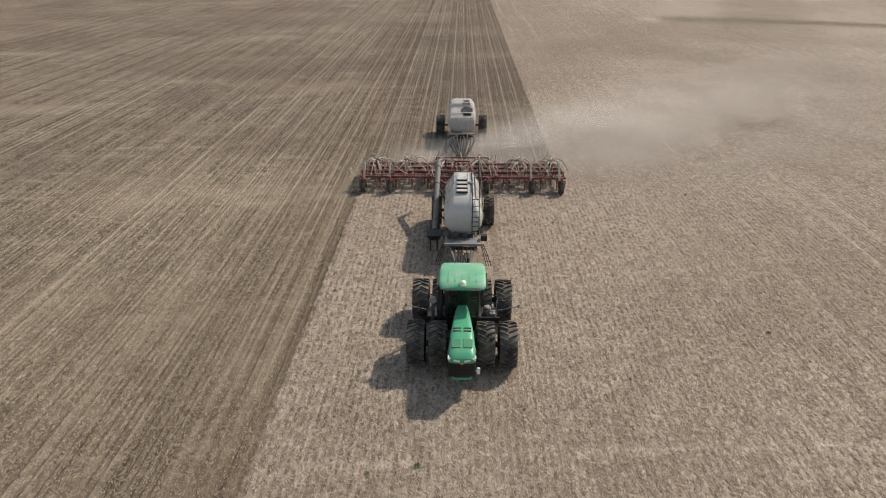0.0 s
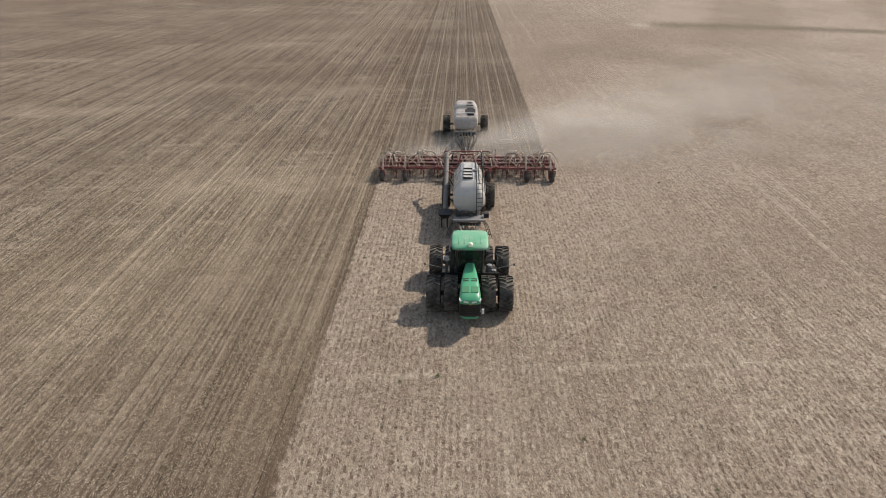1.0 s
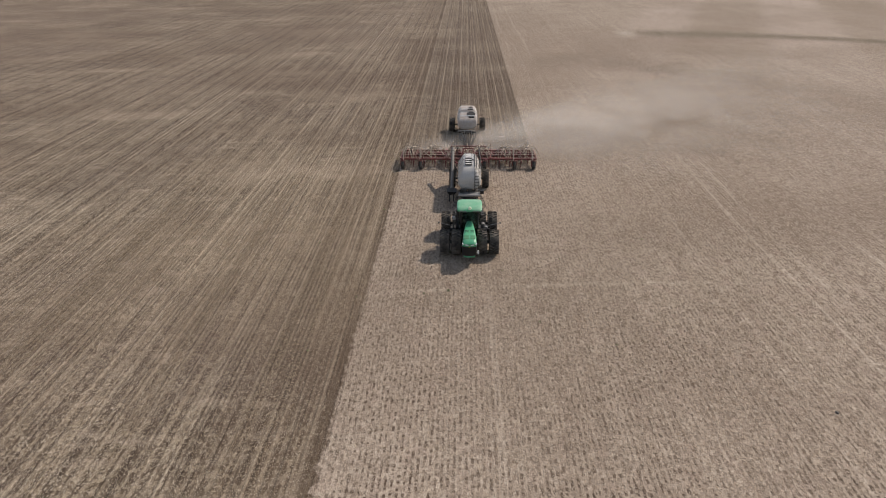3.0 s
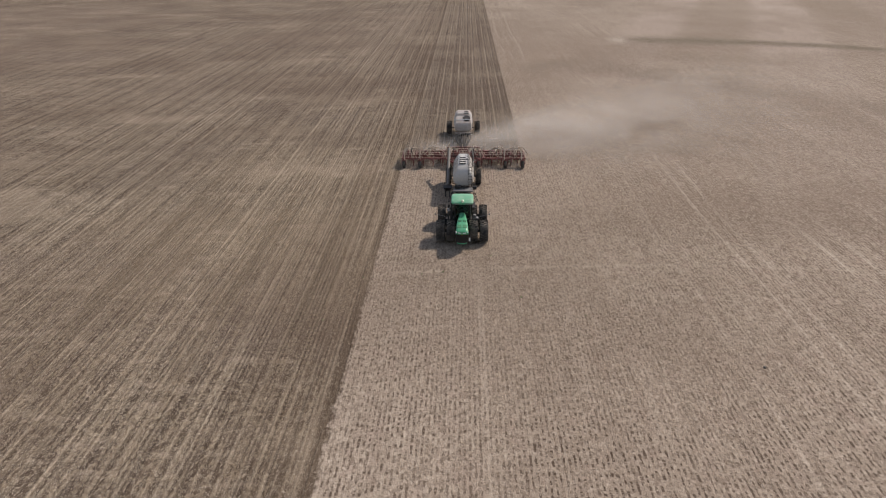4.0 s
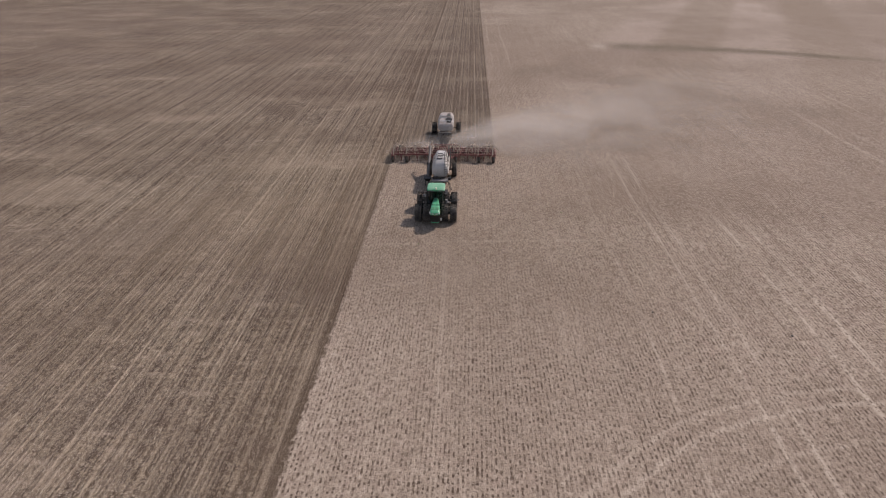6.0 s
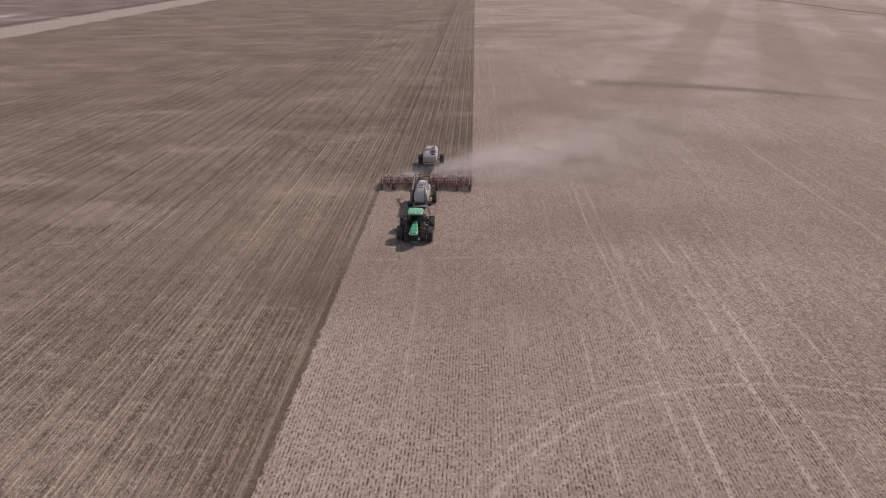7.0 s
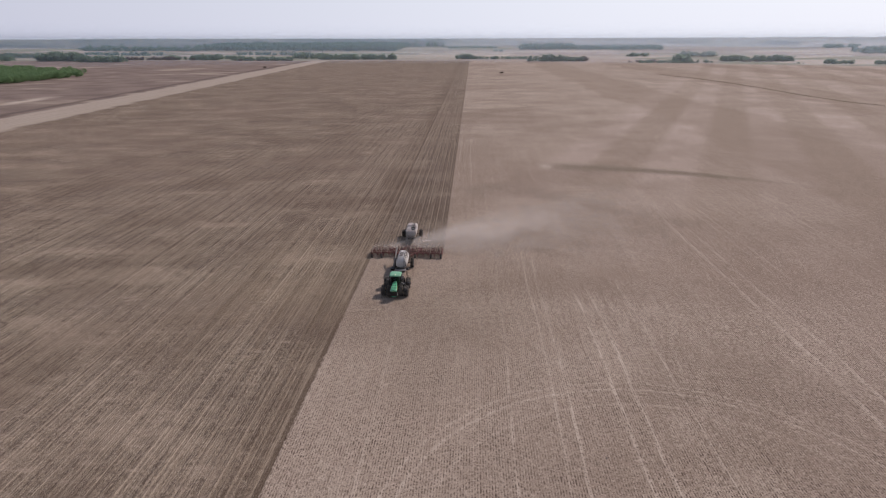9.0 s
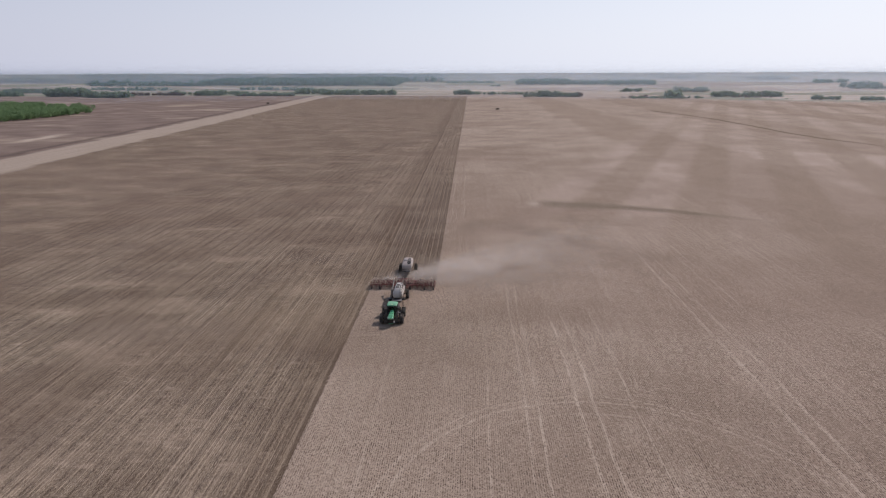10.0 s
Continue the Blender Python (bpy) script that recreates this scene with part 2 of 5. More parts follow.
    # a faint pale track across the rows
    cross = t.math("ABSOLUTE", t.math("SUBTRACT", y, t.math("SUBTRACT", t.math("ADD", -5.2, t.math("MULTIPLY", x, 0.11)), t.math("MULTIPLY", t.math("MULTIPLY", x, x), 0.0028))))
    stub = t.mix(t.math("MULTIPLY", t.span(cross, 0.06, 0.4, 0.34, 0), t.span(patchy_n, 0.40, 0.62, 0.0, 1)), stub, (0.62, 0.53, 0.41))

    patch_n = t.noise(t.scaled(P, 0.06, 0.09, 1, (41, 13, 0)), 1.0, 4, 0.6)
    # a damp runnel with short dark grass, and its pale sandy head
    rx = t.math("SUBTRACT", x, 42)
    ry = t.math("SUBTRACT", 119, t.math("ADD", t.math("MULTIPLY", rx, 0.05), t.math("MULTIPLY", t.math("MULTIPLY", rx, rx), 0.004)))
    off = t.math("DIVIDE", t.math("ABSOLUTE", t.math("ADD", t.math("SUBTRACT", y, ry), t.math("MULTIPLY", t.math("SUBTRACT", mid, 0.5), 3.0))), t.span(rx, 5, 75, 7.5, 2.0))
    wet = t.math("MULTIPLY", t.span(off, 0.1, 1.5, 0.70, 0, True), t.math("MULTIPLY", t.span(rx, -2, 6), t.span(rx, 55, 85, 1, 0)))
    stub = t.mix(wet, stub, (0.145, 0.125, 0.085))
    hollow = t.math("SUBTRACT", y, t.math("SUBTRACT", 82, t.math("MULTIPLY", t.math("MAXIMUM", t.math("SUBTRACT", x, 30), 0), 0.85)))
    hollow = t.span(t.math("ABSOLUTE", t.math("ADD", hollow, t.math("MULTIPLY", t.math("SUBTRACT", patch_n, 0.5), 22))), 1, 12, 0.42, 0, True)
    stub = t.mix(t.math("MULTIPLY", hollow, t.math("MULTIPLY", t.span(x, 8, 16), t.span(x, 50, 85, 1, 0))), stub, (0.16, 0.122, 0.09))
    head = t.math("MULTIPLY", t.span(t.math("ABSOLUTE", t.math("ADD", rx, 1)), 1.0, 3, 0.5, 0), t.span(off, 0.1, 0.7, 1, 0))
    stub = t.mix(head, stub, (0.58, 0.52, 0.42))

    stub = t.mix(t.math("MULTIPLY", t.span(y, -4, 10), t.span(y, 260, 110, 0, 0.34)), stub, (0.25, 0.185, 0.135))
    stub = t.mix(t.math("MULTIPLY", t.span(x, 18, 75, 0, 0.45), t.span(y, 70, 10)), stub, (0.24, 0.175, 0.13))
    stub = t.mix(t.math("MULTIPLY", t.span(y, -4, -26, 0, 0.22), t.span(x, 45, 15)), stub, (0.56, 0.46, 0.36))

    stub = t.mix(t.span(s1, 0.74, 0.82, 0, 0.36), stub, (0.13, 0.095, 0.068))
    stub = t.mix(t.span(s1, 0.14, 0.08, 0, 0.25), stub, (0.58, 0.485, 0.38))

    # prints of the tractor's and cart's tyres between the machine and the drill
    ax = t.math("ABSOLUTE", x)
    lug = t.math("SINE", t.math("MULTIPLY", t.math("ADD", y, t.math("MULTIPLY", t.math("ABSOLUTE", t.math("SUBTRACT", ax, 1.61)), 0.6)), 2 * math.pi / 0.29))
    print_w = t.math("MULTIPLY", t.span(t.math("ABSOLUTE", t.math("SUBTRACT", t.math("ABSOLUTE", t.math("SUBTRACT", ax, 1.55)), 0.49)), 0.28, 0.36, 1, 0), t.span(y, 1.0, 2.0))
    stub = t.mix(t.math("MULTIPLY", print_w, t.span(lug, -0.3, 0.5, 0.1, 0.5)), stub, (0.17, 0.125, 0.09))

    patchy = t.noise(t.scaled(P, 0.11, 0.09, 1, (31, 3, 0)), 1.0, 3, 0.6)
    stub = t.mix(t.math("MULTIPLY", dash, t.math("MULTIPLY", t.span(patchy, 0.36, 0.60, 0.55, 1.0), t.span(y, -25, 0, 1.0, 0.70))), stub, (0.10, 0.070, 0.050))

    # drilled soil: furrows and straw rows
    grit = t.span(c1, 0.2, 0.8)
    broken = t.span(t.math("ADD", c2, t.math("MULTIPLY", l2, 0.4)), 0.25, 0.95, 0.15, 1.0)
    soil = t.mix(grit, (0.065, 0.045, 0.026), (0.385, 0.29, 0.185))
    soil = t.mix(t.span(c2, 0.70, 0.86, 0, 0.85), soil, (0.52, 0.43, 0.30))
    soil = t.mix(t.span(l2, 0.55, 0.95, 0, 0.35), soil, (0.40, 0.32, 0.22))
    soil = t.mix(t.math("MULTIPLY", t.span(rows(0.305, 0.05, 21, 4), 0.46, 0.62, 0, 0.60), broken), soil, (0.43, 0.345, 0.24))
    soil = t.mix(t.math("MULTIPLY", t.span(rows(0.61, 0.022, 71, 4), 0.46, 0.62, 0, 0.50), broken), soil, (0.40, 0.32, 0.22))
    soil = t.mix(t.span(f1, 0.64, 0.80, 0, 0.88), soil, (0.070, 0.050, 0.033))
    soil = t.mix(t.span(clod, 0.54, 0.66, 0, 0.55), soil, (0.070, 0.050, 0.033))
    soil = t.mix(t.span(hue, 0.54, 0.68, 0, 0.12), soil, (0.20, 0.175, 0.09))
    soil = t.mix(t.span(hue, 0.48, 0.36, 0, 0.30), soil, (0.22, 0.145, 0.10))
    soil = t.mix(t.span(l1, 0.50, 0.95, 0, 0.55), soil, (0.070, 0.048, 0.030))
    furrow = t.math("MULTIPLY", t.span(gap, -0.5, 0.3), t.span(rows(0.305, 0.09, 33, 5), 0.45, 0.56))
    soil = t.mix(t.math("MULTIPLY", t.math("MULTIPLY", furrow, 0.85), t.span(c2, 0.95, 0.45, 0.3, 1)), soil, (0.060, 0.043, 0.029))
    soil = t.mix(t.math("MULTIPLY", t.span(rows(0.61, 0.02, 91, 4), 0.46, 0.60), 0.40), soil, (0.070, 0.050, 0.034))
    soil = t.mix(t.math("MULTIPLY", dash, 0.75), soil, (0.065, 0.047, 0.032))
    soil = t.mix(t.math("MULTIPLY", t.math("MULTIPLY", t.span(gap, 0.2, -0.5), t.span(rows(0.305, 0.012, 55, 3), 0.56, 0.60, 0, 0.7)), broken), soil, (0.56, 0.47, 0.35))
    # thin furrow lines between the openers, some deeper than others, and ridges of straw beside them
    for period, phase, w, k, seed, tone in ((1.525, 0.0, 0.25, 1.0, 15, (0.045, 0.030, 0.018)), (1.525, 0.46, 0.16, 0.50, 47, (0.50, 0.40, 0.28)), (0.61, 0.1, 0.13, 0.75, 77, (0.050, 0.034, 0.021)),
                                            (3.05, 0.9, 0.32, 0.85, 29, (0.045, 0.031, 0.020)), (3.05, 2.1, 0.20, 0.48, 63, (0.50, 0.405, 0.285)), (0.61, 0.42, 0.09, 0.28, 37, (0.44, 0.35, 0.245))):
        off = t.math("MULTIPLY", t.math("ABSOLUTE", t.math("SUBTRACT", t.math("FRACT", t.math("DIVIDE", t.math("ADD", xr, phase), period)), 0.5)), period)
        deep = t.span(rows(period, 0.016, seed, 3), 0.38, 0.56, 0.25, 1.0)
        soil = t.mix(t.math("MULTIPLY", t.math("MULTIPLY", t.span(off, w * 0.5, w * 1.2, k, 0), deep), t.span(broken, 0.1, 0.7, 0.6, 1)), soil, tone)
    # seams where one pass meets the next, and wheel ruts down the middle of each pass
    pass_x = t.math("SUBTRACT", t.math("MULTIPLY", t.math("FRACT", t.math("DIVIDE", xr, 2 * SWATH)), 2 * SWATH), SWATH)
    ruts = t.noise(t.scaled(P, 0.3, 0.05, 1, (14, 6, 0)), 1.0, 3, 0.6)
    for cx, w, k, tone in ((0.0, 0.30, 0.75, (0.050, 0.034, 0.022)), (0.62, 0.18, 0.40, (0.50, 0.40, 0.285)), (-0.7, 0.15, 0.26, (0.48, 0.385, 0.27)), (5.65, 0.34, 0.6, (0.055, 0.038, 0.025)), (-5.65, 0.34, 0.6, (0.055, 0.038, 0.025)), (6.9, 0.28, 0.4, (0.06, 0.042, 0.028)), (-5.0, 0.16, 0.3, (0.48, 0.385, 0.27))):
        off = t.math("ABSOLUTE", t.math("SUBTRACT", pass_x, cx))
        soil = t.mix(t.math("MULTIPLY", t.span(off, w * 0.4, w * 1.3, k, 0), t.span(ruts, 0.36, 0.56, 0.25, 1)), soil, tone)
    soil = t.mix(t.span(s1, 0.70, 0.82, 0, 0.45), soil, (0.055, 0.036, 0.022))
    soil = t.mix(t.span(s1, 0.20, 0.12, 0, 0.40), soil, (0.47, 0.38, 0.265))
    sheet = t.noise(t.scaled(P, 0.045, 0.085, 1, (17, 23, 0)), 1.0, 5, 0.62)
    soil = t.mix(t.span(sheet, 0.50, 0.62, 0, 0.42), soil, (0.085, 0.060, 0.044))
    soil = t.mix(t.span(sheet, 0.47, 0.37, 0, 0.40), soil, (0.38, 0.30, 0.215))
    soil = t.mix(t.span(mid, 0.50, 0.64, 0, 0.36), soil, (0.075, 0.052, 0.037))
    fleck = t.noise(t.scaled(P, 0.22, 0.75, 1, (3, 29, 0)), 1.0, 4, 0.62)
    soil = t.mix(t.span(fleck, 0.56, 0.68, 0, 0.42), soil, (0.42, 0.335, 0.25))
    soil = t.mix(t.span(fleck, 0.42, 0.32, 0, 0.34), soil, (0.075, 0.052, 0.037))
    soil = t.mix(t.span(f2, 0.84, 0.92, 0, 0.8), soil, (0.64, 0.55, 0.42))
    soil = t.mix(t.span(broad, 0.46, 0.58, 0, 0.34), soil, (0.10, 0.068, 0.044))
    soil = t.mix(t.span(vast, 0.50, 0.60, 0, 0.20), soil, (0.26, 0.195, 0.145))
    soil = t.mix(t.span(y, 5, 60, 0, 0.20), soil, (0.13, 0.082, 0.062))
    soil = t.mix(t.math("MULTIPLY", t.math("MULTIPLY", t.span(y, -14, -4), t.span(x, -42, -24)), t.math("MULTIPLY", t.span(y, 40, 14), t.span(patch_n, 0.30, 0.60, 0.06, 0.26))), soil, (0.40, 0.315, 0.215))
    # the newest strip and its neighbour, still moist
    fresh = t.math("MULTIPLY", t.span(xe, -SWATH - 0.4, -SWATH, 0, 1), drilled)
    soil = t.mix(t.math("MULTIPLY", fresh, t.span(y, 40, 220, 0.48, 0.10)), soil, (0.085, 0.062, 0.045))
    off = t.math("MULTIPLY", t.math("ABSOLUTE", t.math("SUBTRACT", t.math("FRACT", t.math("DIVIDE", t.math("ADD", xr, 0.46), 1.525)), 0.5)), 1.525)
    soil = t.mix(t.math("MULTIPLY", t.math("MULTIPLY", t.span(off, 0.05, 0.20, 0.34, 0), fresh), t.math("MULTIPLY", broken, t.span(rows(1.525, 0.05, 52, 4), 0.40, 0.58, 0.1, 1))), soil, (0.50, 0.41, 0.30))
    edge = t.math("MULTIPLY", t.span(xe, -SWATH - 10.0, -SWATH - 0.2, 0, 0.38), t.span(xe, -SWATH - 0.1, -SWATH, 1, 0))
    soil = t.mix(edge, soil, (0.085, 0.055, 0.034))
    # lines along the drilled edge; the dark one at -8.05 is painted shadow
    for cx, w, k, tone in ((-8.05, 0.30, 0.36, (0.060, 0.040, 0.026)), (-8.6, 0.16, 0.22, (0.50, 0.40, 0.285)), (-9.5, 0.22, 0.34, (0.050, 0.034, 0.022)), (-11.1, 0.16, 0.26, (0.48, 0.385, 0.27)), (-12.4, 0.22, 0.30, (0.052, 0.036, 0.024))):
        off = t.math("ABSOLUTE", t.math("SUBTRACT", t.math("ADD", xr, t.math("MULTIPLY", wob, 0.35)), cx))
        soil = t.mix(t.math("MULTIPLY", t.span(off, w * 0.4, w * 1.2, k, 0), t.span(ruts, 0.40, 0.56, 0.0, 1)), soil, tone)
    field = t.mix(drilled, stub, soil)

    # the grassy margin to the west and the next field
    m1 = t.math("ADD", x, t.math("ADD", t.math("MULTIPLY", y, 0.075), t.math("MULTIPLY", t.math("SUBTRACT", broad, 0.5), 14)))
    m2 = t.math("ADD", x, t.math("ADD", t.math("MULTIPLY", y, 0.075), t.math("MULTIPLY", t.math("SUBTRACT", broad, 0.5), 18)))
    margin = t.mix(t.span(mid, 0.3, 0.7), (0.29, 0.24, 0.185), (0.41, 0.345, 0.275))
    margin = t.mix(t.span(lane, 0.45, 0.6, 0, 0.5), margin, (0.27, 0.22, 0.165))
    field = t.mix(t.span(m1, -218, -212, 1, 0), field, margin)
    west = t.mix(t.span(broad, 0.35, 0.65), (0.15, 0.112, 0.09), (0.215, 0.165, 0.133))
    west = t.mix(t.span(vast, 0.56, 0.66, 0, 0.7), west, (0.34, 0.28, 0.21))
    west = t.mix(t.span(t.math("ABSOLUTE", t.math("ADD", m2, 262)), 1.5, 6, 0.7, 0), west, (0.10, 0.075, 0.058))
    streak = t.math("MULTIPLY", t.span(t.math("ABSOLUTE", t.math("ADD", m2, t.math("ADD", 300, t.math("MULTIPLY", mid, 12)))), 2, 9, 0.75, 0), t.math("MULTIPLY", t.span(y, 318, 345), t.span(y, 402, 372)))
    west = t.mix(streak, west, (0.46, 0.39, 0.31))
    field = t.mix(t.span(m2, -254, -249, 1, 0), field, west)

    # beyond the far end of the field: a patchwork of fields and pasture
    end = t.math("ADD", y, t.math("MAXIMUM", t.math("MULTIPLY", t.math("SUBTRACT", x, 100), 0.52), 0))
    plots = t.cells(t.scaled(P, 0.0028, 0.0052, 0, (0.4, 0.2, 0)), 1.0)
    plots.distance = "CHEBYCHEV"
    r1, r2, _ = t.axes(plots.outputs["Color"])
    patch = t.mix(r1, (0.34, 0.27, 0.215), (0.20, 0.155, 0.125))
    patch = t.mix(t.span(r2, 0.70, 0.72, 0, 0.75), patch, (0.15, 0.175, 0.10))
    patch = t.mix(t.span(r2, 0.28, 0.26, 0, 0.7), patch, (0.46, 0.40, 0.32))
    strips = t.noise(t.scaled(P, 0.0012, 0.014, 1, (4, 1, 0)), 1.0, 3, 0.6)
    patch = t.mix(t.math("MULTIPLY", t.span(strips, 0.47, 0.54), t.span(x, 300, -300, 0.25, 0.8)), patch, (0.15, 0.18, 0.115))
    patch = t.mix(t.span(vast, 0.35, 0.7, 0, 0.35), patch, (0.42, 0.36, 0.29))
    # haze painted in: the plots turn blue-green with distance
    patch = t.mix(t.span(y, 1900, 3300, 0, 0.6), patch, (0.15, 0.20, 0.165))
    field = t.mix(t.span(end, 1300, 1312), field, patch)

    relief = t.math("ADD", t.math("MULTIPLY", c1, 0.35), t.math("ADD", t.math("MULTIPLY", clod, 0.7), t.math("MULTIPLY", furrow, t.math("MULTIPLY", drilled, -0.6))))
    t.bump(relief, 0.8, 0.09)
    return t.done(field, 0.95, 0, 0.1)


M_GROUND = ground_material()


def leaf_material(name, dark, light):
    t = Tree(name)
    r = t.node("ShaderNodeNewGeometry").outputs["Random Per Island"]
    n = t.noise(t.place, 0.05, 3)
    c = t.mix(t.span(n, 0.35, 0.65, 0, 0.5), t.mix(r, dark, light), tuple(v * 0.75 for v in dark))
    front, back, both = (t.node(k) for k in ("ShaderNodeBsdfDiffuse", "ShaderNodeBsdfTranslucent", "ShaderNodeMixShader"))
    t.put(front.inputs["Color"], c), t.put(back.inputs["Color"], c)
    both.inputs[0].default_value = 0.45
    t.nt.links.new(front.outputs[0], both.inputs[1]), t.nt.links.new(back.outputs[0], both.inputs[2])
    t.nt.links.new(both.outputs[0], t.nt.nodes["Material Output"].inputs["Surface"])
    return t.mat


M_LEAF = leaf_material("spring_leaves", (0.16, 0.235, 0.16), (0.23, 0.32, 0.215))
# aerial haze put into the leaf colour: bluer than the nearer trees
M_LEAF_HAZED = leaf_material("distant_leaves", (0.115, 0.22, 0.185), (0.17, 0.29, 0.24))
M_LEAF_BRIGHT = leaf_material("fresh_green_leaves", (0.17, 0.265, 0.13), (0.225, 0.335, 0.165))
M_WEED = leaf_material("weed_leaves", (0.14, 0.17, 0.085), (0.22, 0.25, 0.13))
M_TWIG = leaf_material("bare_twigs", (0.12, 0.10, 0.085), (0.20, 0.17, 0.14))
M_SEDGE = leaf_material("dark_sedge", (0.15, 0.135, 0.09), (0.23, 0.195, 0.135))
M_BARK = worn("bark", (0.12, 0.10, 0.08), dust=0.1, rough=0.9)


def straw_material(name, tones):
    t = Tree(name)
    r = t.node("ShaderNodeNewGeometry").outputs["Random Per Island"]
    c = t.mix(t.span(r, 0.0, 0.35), tones[0], tones[1])
    c = t.mix(t.span(r, 0.35, 1.0), c, tones[2])
    front, back, both = (t.node(k) for k in ("ShaderNodeBsdfDiffuse", "ShaderNodeBsdfTranslucent", "ShaderNodeMixShader"))
    t.put(front.inputs["Color"], c), t.put(back.inputs["Color"], c)
    both.inputs[0].default_value = 0.35
    t.nt.links.new(front.outputs[0], both.inputs[1]), t.nt.links.new(back.outputs[0], both.inputs[2])
    t.nt.links.new(both.outputs[0], t.nt.nodes["Material Output"].inputs["Surface"])
    return t.mat


M_STRAW = straw_material("standing_straw", ((0.20, 0.15, 0.105), (0.37, 0.295, 0.22), (0.60, 0.505, 0.395)))
M_RESIDUE = straw_material("broken_straw_and_clods", ((0.12, 0.086, 0.060), (0.27, 0.21, 0.145), (0.43, 0.35, 0.25)))


def dust_material():
    t = Tree("airborne_dust")
    P = t.place
    x, y, z = t.axes(P)
    axis = t.math("ADD", 28.2, t.math("MULTIPLY", x, 0.52))
    wide = t.math("ADD", 4.2, t.math("MULTIPLY", t.math("MAXIMUM", x, 0), 0.36))
    q = t.math("DIVIDE", t.math("SUBTRACT", y, axis), wide)
    across = t.math("EXPONENT", t.math("MULTIPLY", t.math("MULTIPLY", q, q), -1.0))
    along = t.math("MULTIPLY", t.span(x, -9, 7, 0, 1, True), t.math("EXPONENT", t.math("MULTIPLY", x, -0.036)))
    along = t.math("MULTIPLY", along, t.span(x, 36, 76, 1, 0, True))
    puff = t.noise(t.scaled(P, 0.10, 0.085, 0.22), 1.0, 6, 0.58, 0.9)
    a = t.math("MULTIPLY", t.math("MULTIPLY", across, along), t.span(puff, 0.34, 0.62, 0.10, 1.0))
    a = t.math("MULTIPLY", t.math("SUBTRACT", 1.0, t.math("EXPONENT", t.math("MULTIPLY", a, -2.2))), 0.40)
    out = t.nt.nodes["Material Output"]
    clear, grain, thru, both, mixer = (t.node(k) for k in ("ShaderNodeBsdfTransparent", "ShaderNodeBsdfDiffuse", "ShaderNodeBsdfTranslucent", "ShaderNodeMixShader", "ShaderNodeMixShader"))
    for s in (grain, thru):
        s.inputs["Color"].default_value = (0.80, 0.74, 0.66, 1)
    both.inputs[0].default_value = 0.45
    t.nt.links.new(grain.outputs[0], both.inputs[1]), t.nt.links.new(thru.outputs[0], both.inputs[2])
    t.put(mixer.inputs[0], a)
    t.nt.links.new(clear.outputs[0], mixer.inputs[1]), t.nt.links.new(both.outputs[0], mixer.inputs[2])
    t.nt.links.new(mixer.outputs[0], out.inputs["Surface"])
    return t.mat


M_DUST = dust_material()


# pale see-through surface that stands in for aerial haze, fading with height
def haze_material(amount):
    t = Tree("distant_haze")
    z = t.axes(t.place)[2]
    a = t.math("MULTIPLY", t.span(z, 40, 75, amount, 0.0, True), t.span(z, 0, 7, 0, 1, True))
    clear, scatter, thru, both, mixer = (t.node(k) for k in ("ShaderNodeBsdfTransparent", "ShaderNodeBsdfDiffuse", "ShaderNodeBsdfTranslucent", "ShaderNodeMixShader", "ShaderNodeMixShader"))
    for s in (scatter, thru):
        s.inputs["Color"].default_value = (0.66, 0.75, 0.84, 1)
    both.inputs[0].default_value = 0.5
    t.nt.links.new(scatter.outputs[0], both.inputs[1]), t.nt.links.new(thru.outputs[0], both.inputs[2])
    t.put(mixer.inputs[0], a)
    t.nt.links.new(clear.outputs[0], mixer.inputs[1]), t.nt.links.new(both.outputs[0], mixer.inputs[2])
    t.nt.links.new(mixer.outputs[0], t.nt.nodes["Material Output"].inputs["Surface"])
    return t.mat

# ---------------------------------------------------------------- mesh tools
def mesh_of(name, bm, material, smooth=False):
    me = bpy.data.meshes.new(name)
    bmesh.ops.recalc_face_normals(bm, faces=bm.faces)
    bm.to_mesh(me)
    bm.free()
    me.materials.append(material)
    if smooth:
        me.polygons.foreach_set("use_smooth", [True] * len(me.polygons))
        me.set_sharp_from_angle(angle=radians(38))
    return me


def part(name, bm, material, parent, label="", smooth=False):
    ob = new(name, mesh_of(name, bm, material, smooth))
    ob.parent = parent
    if label:
        tagged(ob, label)
    return ob


def again(ob, parent, m):
    """Another part on the same mesh, with its own pieces."""
    o = new(ob.name.split(".")[0], ob.data)
    o.parent, o.matrix_basis = parent, m
    if ob.get("label"):
        o["label"] = ob["label"]
    for c in ob.children:
        k = new(c.name.split(".")[0], c.data)
        k.parent, k.matrix_basis = o, c.matrix_basis.copy()
        if c.get("label"):
            k["label"] = c["label"]
    return o


def thing(name, label, category, x=0, y=0, z=0, group=""):
    ob = new(name)
    ob.location = (x, y, z)
    ob.empty_display_size = 0.3
    return tagged(ob, label, category, group)


def box(bm, c, s, bevel=0.0, turn=None):
    m = Matrix.Translation(c) @ (turn.to_4x4() if turn else Matrix.Identity(4)) @ Matrix.Diagonal((*s, 1))
    r = bmesh.ops.create_cube(bm, size=1, matrix=m)
    if bevel:
        edges = list({e for v in r["verts"] for e in v.link_edges})
        bmesh.ops.bevel(bm, geom=edges, offset=bevel, segments=2, affect="EDGES", profile=0.6)
    return bm


